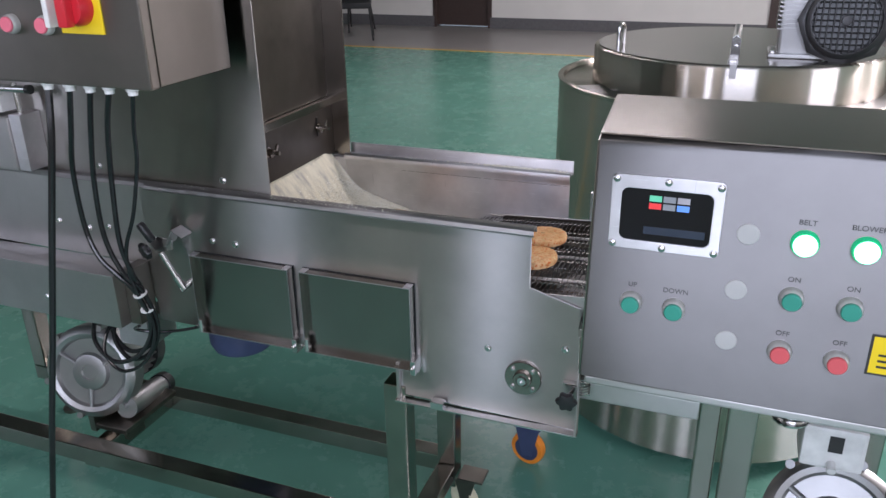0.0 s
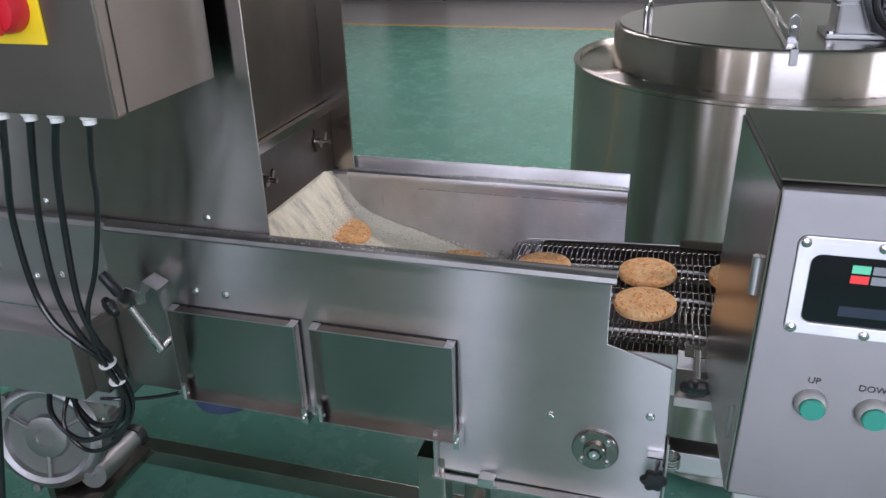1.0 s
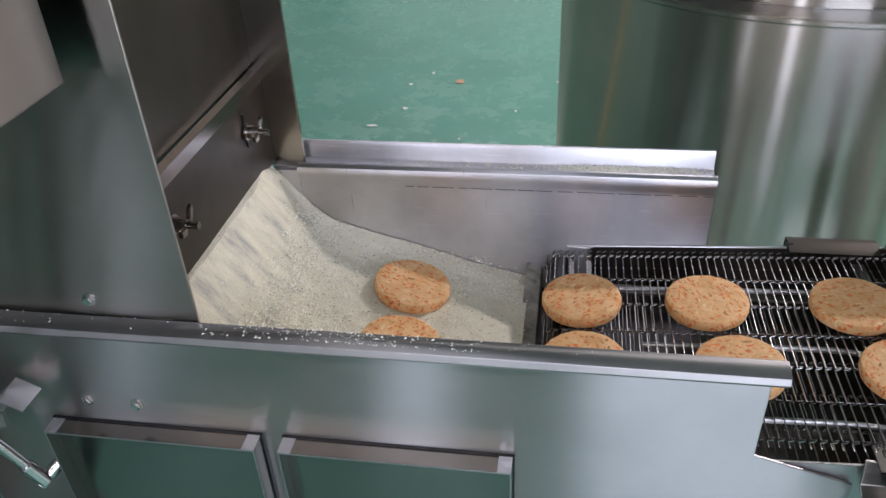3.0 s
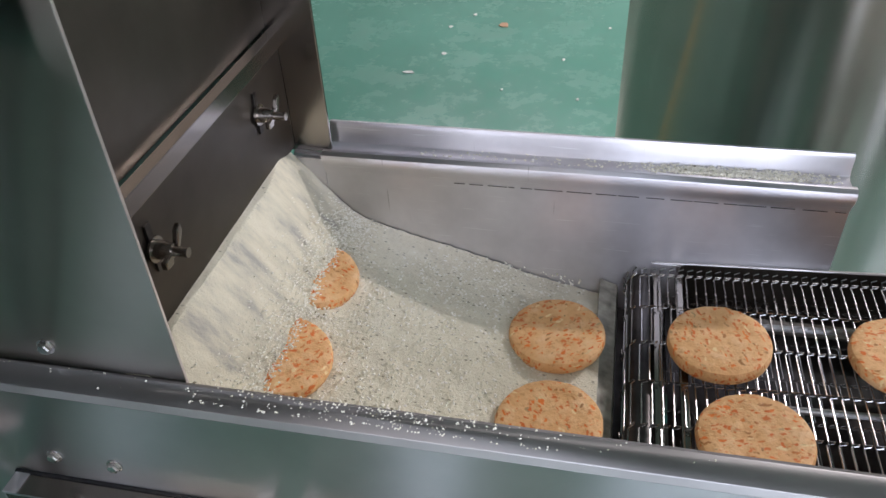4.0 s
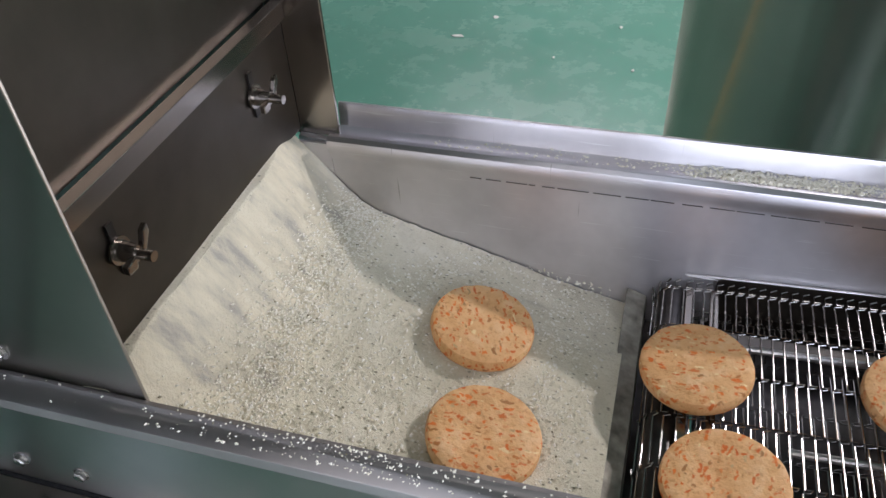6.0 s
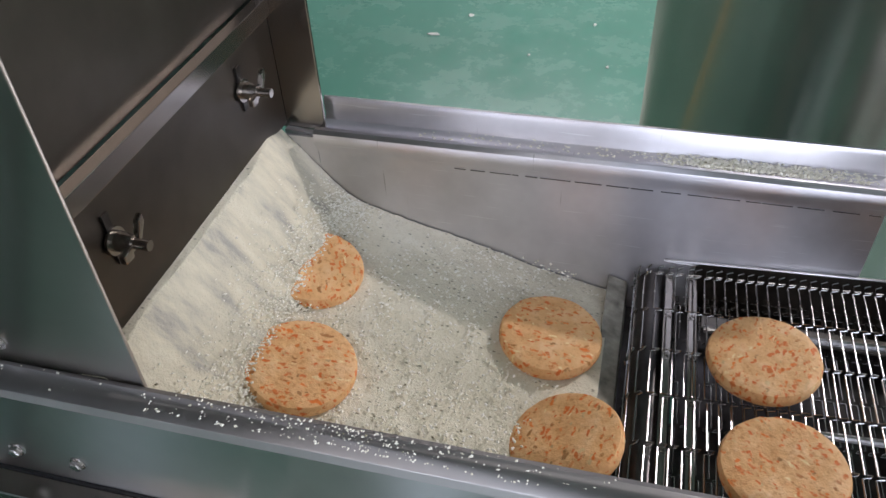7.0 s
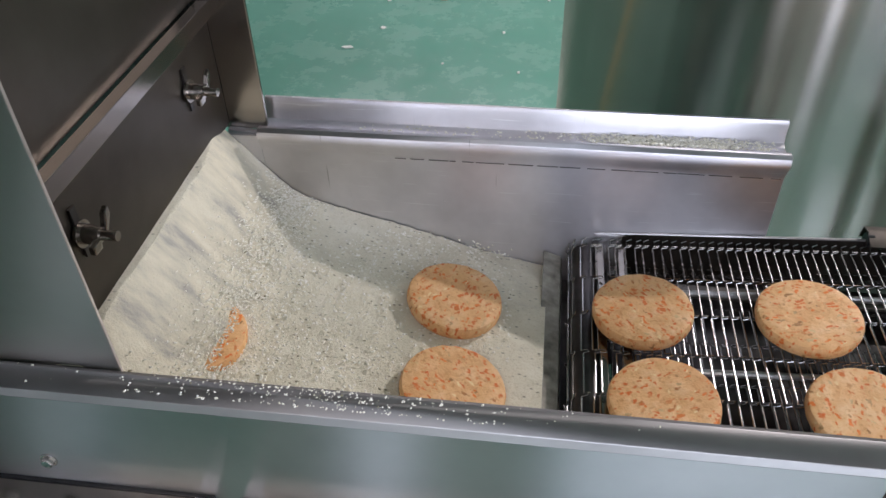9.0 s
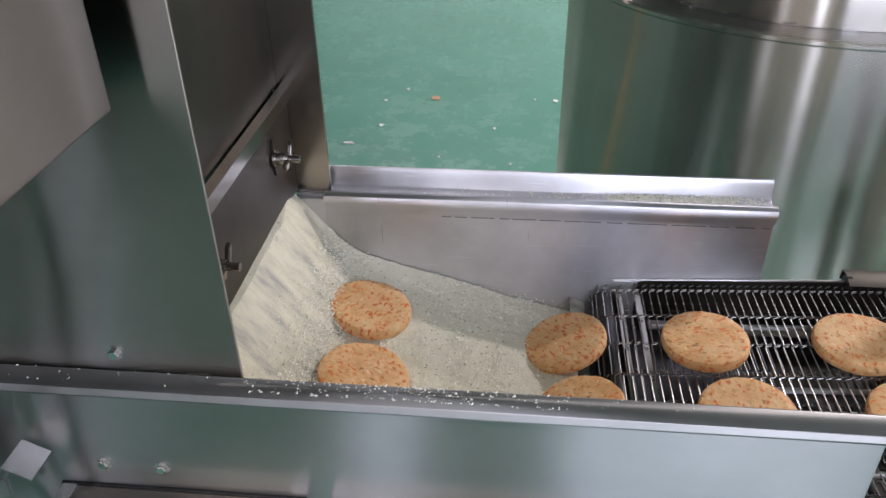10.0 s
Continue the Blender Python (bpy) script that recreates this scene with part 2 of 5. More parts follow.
def crumb_material():
    """Pale crumbs: coarse and flecked where they lie, smeared where they slide steeply."""
    m, nt, b = material("bread_crumbs")
    n1 = node(nt, "ShaderNodeTexNoise", Scale=1.0, Detail=5.0, Roughness=0.7)
    nt.links.new(coords(nt, (30, 30, 30)), n1.inputs["Vector"])
    n2 = node(nt, "ShaderNodeTexNoise", Scale=380.0, Detail=3.0, Roughness=0.7)
    nt.links.new(coords(nt), n2.inputs["Vector"])
    n3 = node(nt, "ShaderNodeTexNoise", Scale=1.0, Detail=4.0, Roughness=0.6)
    nt.links.new(coords(nt, (24, 52, 16)), n3.inputs["Vector"])
    n4 = node(nt, "ShaderNodeTexVoronoi", Scale=1.0)
    nt.links.new(coords(nt, (170, 300, 200)), n4.inputs["Vector"])
    sep = nt.nodes.new("ShaderNodeSeparateColor")
    nt.links.new(n4.outputs["Color"], sep.inputs[0])
    few = ramp(nt, sep.outputs[0], [(0.82, grey(0)), (0.86, grey(0.78))])
    core = ramp(nt, n4.outputs["Distance"], [(0.15, grey(1)), (0.38, grey(0))])
    fl = nt.nodes.new("ShaderNodeMath")
    fl.operation = "MULTIPLY"
    nt.links.new(few, fl.inputs[0])
    nt.links.new(core, fl.inputs[1])
    c1 = ramp(nt, n1.outputs[0], [(0.3, (0.74, 0.70, 0.56)), (0.55, (0.82, 0.78, 0.64)), (0.75, (0.88, 0.85, 0.73))])
    c2 = ramp(nt, n2.outputs[0], [(0.32, (0.80, 0.77, 0.66)), (0.46, (0.96, 0.95, 0.91)), (0.8, (1, 1, 0.97))])
    mx = nt.nodes.new("ShaderNodeMix")
    mx.data_type, mx.blend_type = "RGBA", "MULTIPLY"
    mx.inputs[0].default_value = 0.7
    nt.links.new(c1, mx.inputs[6])
    nt.links.new(c2, mx.inputs[7])
    lying = mixc(nt, fl.outputs[0], mx.outputs[2], (0.16, 0.15, 0.08))
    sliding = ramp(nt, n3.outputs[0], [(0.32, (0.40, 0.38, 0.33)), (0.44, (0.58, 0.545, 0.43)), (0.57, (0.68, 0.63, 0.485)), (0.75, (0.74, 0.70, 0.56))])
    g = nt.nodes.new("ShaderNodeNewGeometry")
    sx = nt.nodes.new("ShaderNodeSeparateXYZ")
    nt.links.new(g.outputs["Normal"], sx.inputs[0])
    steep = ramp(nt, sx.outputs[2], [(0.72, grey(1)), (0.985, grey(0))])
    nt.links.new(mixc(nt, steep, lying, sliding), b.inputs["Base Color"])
    b.inputs["Roughness"].default_value = 0.9
    bump(nt, b, n2.outputs[0], 0.55, 0.003)
    return m


CRUMB = crumb_material()


def grain_material():
    m, nt, b = material("crumb_grains")
    g = nt.nodes.new("ShaderNodeNewGeometry")
    c = ramp(nt, g.outputs["Random Per Island"], [(0.0, (0.24, 0.22, 0.13)), (0.03, (0.70, 0.68, 0.54)), (0.25, (0.85, 0.82, 0.70)), (1.0, (0.94, 0.92, 0.84))])
    nt.links.new(c, b.inputs["Base Color"])
    b.inputs["Roughness"].default_value = 0.9
    return m


GRAIN = grain_material()


# ---- mesh helpers ----
def thing(name, label, category, base=(0, 0, 0), group="", kind=""):
    ob = new(name)
    ob.location = base
    ob.empty_display_size = 0.05
    return tagged(ob, label, category, group, kind)


def link(name, me, parent=None, label=""):
    ob = new(name, me)
    if parent is not None:
        ob.parent = parent
        m = Matrix.Identity(4)
        chain = parent
        while chain is not None:
            m = m @ Matrix.Translation(-Vector(chain.location))
            chain = chain.parent
        ob.matrix_parent_inverse = m if parent.type == "EMPTY" else Matrix.Identity(4)
    if label:
        ob["label"] = label
    return ob


def mesh(name, bm, mat, bevel=0.0, smooth=True):
    rounded = set()
    if bevel:
        bm.normal_update()
        edges = [e for e in bm.edges if len(e.link_faces) == 2 and e.calc_face_angle(0) > 0.6]
        rounded = set(bmesh.ops.bevel(bm, geom=edges, offset=bevel, segments=2, profile=0.6, affect="EDGES", clamp_overlap=True)["faces"])
    bmesh.ops.recalc_face_normals(bm, faces=bm.faces)
    me = bpy.data.meshes.new(name)
    if smooth:
        for f in bm.faces:
            f.smooth = True
        for e in bm.edges:
            e.smooth = len(e.link_faces) == 2 and e.calc_face_angle(0) < 0.62 and len([f for f in e.link_faces if f in rounded]) != 1
    bm.to_mesh(me)
    bm.free()
    me.materials.append(mat)
    return me


def part(name, bm, mat, parent=None, label="", bevel=0.0):
    return link(name, mesh(name, bm, mat, bevel), parent, label)


def box(bm, x0, x1, y0, y1, z0, z1):
    vs = [bm.verts.new(p) for p in ((x0, y0, z0), (x1, y0, z0), (x1, y1, z0), (x0, y1, z0), (x0, y0, z1), (x1, y0, z1), (x1, y1, z1), (x0, y1, z1))]
    for q in ((0, 3, 2, 1), (4, 5, 6, 7), (0, 1, 5, 4), (1, 2, 6, 5), (2, 3, 7, 6), (3, 0, 4, 7)):
        bm.faces.new([vs[i] for i in q])
    return bm


def boxed(*lims):
    return box(bmesh.new(), *lims)


def prism(pts, axis, a, b, bm=None):
    """A flat outline pushed along an axis. axis y: outline in x, z; axis x: in y, z; axis z: in x, y."""
    bm = bm or bmesh.new()
    put = {"y": lambda p, d: (p[0], d, p[1]), "x": lambda p, d: (d, p[0], p[1]), "z": lambda p, d: (p[0], p[1], d)}[axis]
    u = [bm.verts.new(put(p, a)) for p in pts]
    w = [bm.verts.new(put(p, b)) for p in pts]
    bm.faces.new(u)
    bm.faces.new(w[::-1])
    n = len(pts)
    for i in range(n):
        bm.faces.new((u[i], w[i], w[(i + 1) % n], u[(i + 1) % n]))
    return bm


def strip(profile, axis, a, b, thick):
    """A bent sheet: an open profile given a thickness, pushed along an axis."""
    pts = [Vector((p[0], p[1])) for p in profile]
    off = []
    for i, p in enumerate(pts):
        d = (pts[min(i + 1, len(pts) - 1)] - pts[max(i - 1, 0)]).normalized()
        off.append(p + Vector((-d.y, d.x)) * thick)
    return prism([tuple(p) for p in pts] + [tuple(p) for p in off[::-1]], axis, a, b)


def frame_of(d):
    d = Vector(d).normalized()
    return d.to_track_quat("Z", "Y").to_matrix()


def lathe(profile, origin, axis=(0, 0, 1), seg=24, bm=None):
    """A turned body: rows of radius and height along the axis."""
    bm = bm or bmesh.new()
    o, rot = Vector(origin), frame_of(axis)
    rings = []
    for r, hgt in profile:
        if r < 1e-6:
            rings.append([bm.verts.new(o + rot @ Vector((0, 0, hgt)))])
        else:
            rings.append([bm.verts.new(o + rot @ Vector((r * math.cos(2 * math.pi * i / seg), r * math.sin(2 * math.pi * i / seg), hgt))) for i in range(seg)])
    for a, b in zip(rings, rings[1:]):
        for i in range(seg):
            j = (i + 1) % seg
            if len(a) == 1 and len(b) == 1:
                continue
            if len(a) == 1:
                bm.faces.new((a[0], b[j], b[i]))
            elif len(b) == 1:
                bm.faces.new((a[i], a[j], b[0]))
            else:
                bm.faces.new((a[i], a[j], b[j], b[i]))
    for ring, flip in ((rings[0], True), (rings[-1], False)):
        if len(ring) > 1:
            bm.faces.new(ring[::-1] if flip else ring)
    return bm


def rod(p0, p1, r, seg=16, bm=None, r1=None):
    d = Vector(p1) - Vector(p0)
    return lathe([(r, 0), (r if r1 is None else r1, d.length)], p0, d, seg, bm)


def glide(points, steps=10):
    """A smooth line through points."""
    P = [Vector(p) for p in points]
    out = []
    for i in range(len(P) - 1):
        a, b, c, d = P[max(i - 1, 0)], P[i], P[i + 1], P[min(i + 2, len(P) - 1)]
        for k in range(steps):
            t = k / steps
            out.append(0.5 * ((2 * b) + (c - a) * t + (2 * a - 5 * b + 4 * c - d) * t * t + (3 * b - a - 3 * c + d) * t ** 3))
    return out + [P[-1]]


def tube(points, r, seg=8, bm=None):
    bm = bm or bmesh.new()
    pts = [Vector(p) for p in points]
    rings, n = [], None
    for i, p in enumerate(pts):
        d = (pts[min(i + 1, len(pts) - 1)] - pts[max(i - 1, 0)]).normalized()
        if n is None:
            n = d.orthogonal().normalized()
        n = (n - d * n.dot(d)).normalized()
        s = d.cross(n)
        rings.append([bm.verts.new(p + r * (math.cos(2 * math.pi * k / seg) * n + math.sin(2 * math.pi * k / seg) * s)) for k in range(seg)])
    for a, b in zip(rings, rings[1:]):
        for k in range(seg):
            bm.faces.new((a[k], a[(k + 1) % seg], b[(k + 1) % seg], b[k]))
    bm.faces.new(rings[0][::-1])
    bm.faces.new(rings[-1])
    return bm


def star_knob(origin, axis, r, lobes=6):
    """A lobed hand knob with a domed face."""
    bm = bmesh.new()
    o, rot, seg = Vector(origin), frame_of(axis), lobes * 6
    rings = []
    for f, hgt in ((0.45, 0.0), (0.85, 0.15), (1.0, 0.35), (1.0, 0.7), (0.9, 0.9), (0.6, 1.0)):
        ring = []
        for i in range(seg):
            a = 2 * math.pi * i / seg
            rr = r * f * (1 + 0.13 * math.cos(lobes * a))
            ring.append(bm.verts.new(o + rot @ Vector((rr * math.cos(a), rr * math.sin(a), hgt * r * 0.95))))
        rings.append(ring)
    for a, b in zip(rings, rings[1:]):
        for i in range(seg):
            bm.faces.new((a[i], a[(i + 1) % seg], b[(i + 1) % seg], b[i]))
    bm.faces.new(rings[0][::-1])
    bm.faces.new(rings[-1])
    return bm


def bolt_mesh(axis, r=0.0055):
    """A hexagon head on a washer, along an axis."""
    bm = lathe([(r * 1.35, 0), (r * 1.35, 0.0012)], (0, 0, 0), axis, 14)
    lathe([(r, 0.0012), (r, 0.0045), (r * 0.8, 0.0056)], (0, 0, 0), axis, 6, bm)
    return mesh("bolt", bm, CHROME)


BOLT_F = bolt_mesh((0, -1, 0))
BOLT_S = bolt_mesh((0, -1, 0), 0.0038)


def bolt(parent, x, y, z, me=None):
    ob = link("bolt", me or BOLT_F, parent)
    ob.location = (x, y, z)
    return ob


def lettering(text, x, y, z, size, parent, mat=None):
    cu = bpy.data.curves.new("lettering", "FONT")
    cu.body, cu.size, cu.extrude, cu.align_x = text, size, 0.0002, "CENTER"
    tmp = bpy.data.objects.new("lettering", cu)
    scene.collection.objects.link(tmp)
    me = bpy.data.meshes.new_from_object(tmp.evaluated_get(bpy.context.evaluated_depsgraph_get()))
    bpy.data.objects.remove(tmp)
    me.transform(Matrix.Translation((x, y, z)) @ Matrix.Rotation(radians(90), 4, "X"))
    me.materials.clear()
    me.materials.append(mat or INK)
    return link("lettering", me, parent, "small black printed lettering")


# ---- setting: the hall ----
def hall():
    def flat(name, bm, mat, label, bevel=0.0):
        ob = part(name, bm, mat, None, "", bevel)
        return tagged(ob, label, name.split("_")[0], kind="structure")
    flat("floor", boxed(-9, 7, -2.9, 8.15, -0.2, 0), EPOXY, "glossy green epoxy factory floor with dust and scuffs")
    flat("floor_aisle", boxed(-9, 7, 8.21, 10.4, -0.2, 0.0), GREYFLOOR, "plain grey painted aisle floor along the wall")
    flat("floor_line", boxed(-9, 7, 8.15, 8.21, -0.2, 0.001), LINE, "thin yellow line painted along the green floor")
    # back wall with its door opening
    bm = boxed(-9.2, -3.62, 10.4, 10.6, 0, 3.6)
    box(bm, -2.76, 7.2, 10.4, 10.6, 0, 3.6)
    box(bm, -3.62, -2.76, 10.4, 10.6, 2.08, 3.6)
    flat("wall_back", bm, WALLP, "plain off-white painted wall behind the aisle")
    bm = boxed(-9, -3.64, 10.375, 10.4, 0, 0.16)
    box(bm, -2.74, 7, 10.375, 10.4, 0, 0.16)
    flat("baseboard", bm, SKIRT, "dark grey skirting along the off-white wall")
    d = thing("door_1", "closed dark brown door in the off-white wall", "door", (-3.19, 10.45, 0), kind="structure")
    part("door_leaf", boxed(-3.6, -2.78, 10.44, 10.48, 0.03, 2.06), BROWN, d, bevel=0.004)
    bm = boxed(-3.66, -3.6, 10.38, 10.5, 0, 2.1)
    box(bm, -2.78, -2.72, 10.38, 10.5, 0, 2.1)
    box(bm, -3.6, -2.78, 10.38, 10.5, 2.06, 2.1)
    part("door_frame", bm, BROWN, d, bevel=0.004)
    part("threshold", boxed(-3.6, -2.78, 10.385, 10.48, 0.0, 0.02), CHROME, d, "light metal threshold")
    w2 = thing("door_2", "brown wooden door in the off-white wall", "door", (1.6, 10.4, 0), kind="structure")
    part("door_leaf", boxed(1.15, 2.05, 10.36, 10.395, 0.02, 2.08), BROWN, w2, bevel=0.004)
    flat("wall_left", boxed(-9.2, -9, -2.9, 10.4, 0, 3.6), WALLP, "plain off-white side wall of the hall")
    bm = boxed(7, 7.2, -2.9, -2.68, 0, 3.6)
    box(bm, 7, 7.2, -0.02, 10.4, 0, 3.6)
    box(bm, 7, 7.2, -2.68, -0.02, 0, 1.02)
    box(bm, 7, 7.2, -2.68, -0.02, 3.08, 3.6)
    flat("wall_right", bm, WALLP, "off-white side wall with a wide window opening")
    bm = bmesh.new()
    openings = ((-5.4, -4.6, 1.05, 2.75), (-3.92, -3.48, 1.05, 2.75), (-1.96, -1.64, 1.05, 2.75), (-0.48, -0.16, 1.05, 2.75), (0.48, 2.12, 0.98, 3.05))
    edge = -9.2
    for a, b, low, high in openings:
        box(bm, edge, a, -3.1, -2.9, 0, 3.6)
        box(bm, a, b, -3.1, -2.9, 0, low)
        box(bm, a, b, -3.1, -2.9, high, 3.6)
        edge = b
    box(bm, edge, 7.2, -3.1, -2.9, 0, 3.6)
    flat("wall_front", bm, WALLG, "unseen beige wall toned for reflections, with a wide and four narrow window openings")
    flat("floor_line_cross", prism([(-9, 0.55), (-0.55, 1.395), (-0.55, 1.465), (-9, 0.62)], "z", 0.0, 0.001), LINE, "yellow line painted across the green floor")
    flat("ceiling", boxed(-9.2, 7.2, -3.1, 10.6, 3.6, 3.8), CEILP, "plain light grey ceiling of the hall")
    flat("ground", boxed(-40, 60, -60, -3.1, -0.25, -0.05), GREYFLOOR, "grey paved yard outside the windows")


hall()


# ---- the breading machine ----
def belt_z(x):
    return 0.862 + 0.045 * (x - 0.33)


def bed_z(x, y):
    return 0.905 - 0.19 * x - max(0.0, y - 0.24) * 0.9 * max(x, 0.0)


def access_cover(machine, x0, x1):
    c = thing("access_cover", "", "", ((x0 + x1) / 2, -0.002, 0.75))
    c.parent = machine
    c.location = Vector(c.location) - Vector(machine.location)
    c["label"] = "shallow steel box cover with folded edges"
    z0, z1, yo = 0.654, 0.840, -0.024
    # black plate standing in for the shadow in the gap round the cover
    part("shadow_gap", boxed(x0 - 0.0018, x1 + 0.0022, -0.0035, -0.0005, z0 + 0.004, z1 + 0.0018), RUBBER, c)
    part("cover_body", boxed(x0 + 0.0016, x1 - 0.0016, -0.007, -0.0045, z0 + 0.0016, z1 - 0.0016), STEEL_G, c)
    # folded sides standing out all round, with bright cut edges
    for lims in ((x0, x1, yo, -0.004, z1 - 0.0014, z1), (x0, x1, yo, -0.004, z0, z0 + 0.0014), (x0, x0 + 0.0014, yo, -0.004, z0 + 0.0016, z1 - 0.0016), (x1 - 0.0014, x1, yo, -0.004, z0 + 0.0016, z1 - 0.0016)):
        part("folded_side", boxed(*lims), STEEL_B, c)
        xa, xb, ya, _, za, zb = lims
        part("cut_edge", boxed(xa - 0.0002, xb + 0.0002, ya - 0.0011, ya - 0.0001, za - 0.0002, zb + 0.0002), ALU, c, bevel=0.0003)
    for k in range(2):
        part("corner_weld", boxed((x0, x1 - 0.014)[k], (x0 + 0.014, x1)[k], yo - 0.0006, -0.004, z1 + 0.0002, z1 + 0.0012), STEEL_W, c)
    latch = part("latch", boxed(x1 - 0.001, x1 + 0.010, yo - 0.008, -0.001, z0 - 0.004, z0 + 0.028), CHROME, c, "small bent steel latch", bevel=0.001)
    part("screw", lathe([(0.004, 0), (0.004, 0.006), (0.002, 0.008)], (x1 + 0.005, yo - 0.008, z0 + 0.013), (0, -1, 0), 10), CHROME, latch).matrix_parent_inverse = Matrix.Identity(4)
    part("hinge", rod((x0 + 0.004, yo + 0.002, z0 + 0.002), (x0 + 0.004, yo + 0.002, z0 + 0.03), 0.005, 12), CHROME, c)
    part("hinge_pin", rod((x0 - 0.010, yo + 0.004, z0 + 0.012), (x0 + 0.012, yo + 0.004, z0 + 0.012), 0.003, 10), CHROME, c)
    return c


def wing_nut(machine, y, z):
    n = part("wing_nut_bolt", rod((-0.043, y, z), (-0.014, y, z), 0.0042, 12), STEEL_B, machine, "threaded bolt with washer and wing nut")
    bm = lathe([(0.011, 0), (0.011, 0.002)], (-0.043, y, z), (1, 0, 0), 18)
    lathe([(0.008, 0.002), (0.008, 0.005), (0.0075, 0.009), (0.006, 0.016)], (-0.043, y, z), (1, 0, 0), 14, bm)
    part("washer", bm, STEEL_B, n).matrix_parent_inverse = Matrix.Identity(4)
    bm = bmesh.new()
    for s in (1, -1):
        prism([(y + s * 0.003, z - s * 0.002), (y + s * 0.010, z + 0.007 + s * 0.006), (y + s * 0.016, z + 0.008 + s * 0.008), (y + s * 0.016, z + 0.001 + s * 0.008), (y + s * 0.006, z - 0.006 + s * 0.002)], "x", -0.030, -0.025, bm)
    part("wing_nut", bm, STEEL_B, n, bevel=0.0012).matrix_parent_inverse = Matrix.Identity(4)
    part("slot", boxed(-0.0445, -0.0425, y - 0.0035, y + 0.0035, z - 0.02, z + 0.024), PIT, machine)


def lever(machine):
    """The adjusting lever beside the covers."""
    part("lever_grip", lathe([(0.007, 0), (0.0095, 0.004), (0.0095, 0.042), (0.007, 0.047)], (-0.274, -0.045, 0.872), (-0.5, -0.12, 0.86), 16), BLACK, machine, "black plastic lever grip")
    part("star_knob", star_knob((-0.288, -0.045, 0.852), (-0.35, -0.9, -0.25), 0.018), BLACK, machine, "black plastic clamping knob")
    part("lever_plate", prism([(-0.30, 0.862), (-0.272, 0.878), (-0.236, 0.872), (-0.238, 0.852), (-0.27, 0.842), (-0.297, 0.848)], "y", -0.032, -0.028), STEEL, machine, bevel=0.001)
    bm = strip([(-0.247, 0.862), (-0.226, 0.898), (-0.203, 0.884)], "y", -0.04, -0.004, 0.003)
    part("lever_bracket", bm, STEEL, machine, bevel=0.0008)
    part("lever_rod", rod((-0.262, -0.04, 0.846), (-0.229, -0.03, 0.768), 0.006, 14), CHROME, machine)
    part("lever_sleeve", rod((-0.238, -0.033, 0.790), (-0.226, -0.028, 0.760), 0.0085, 14), CHROME, machine)
    part("lever_joint", rod((-0.232, -0.032, 0.757), (-0.212, -0.001, 0.775), 0.008, 14), CHROME, machine)


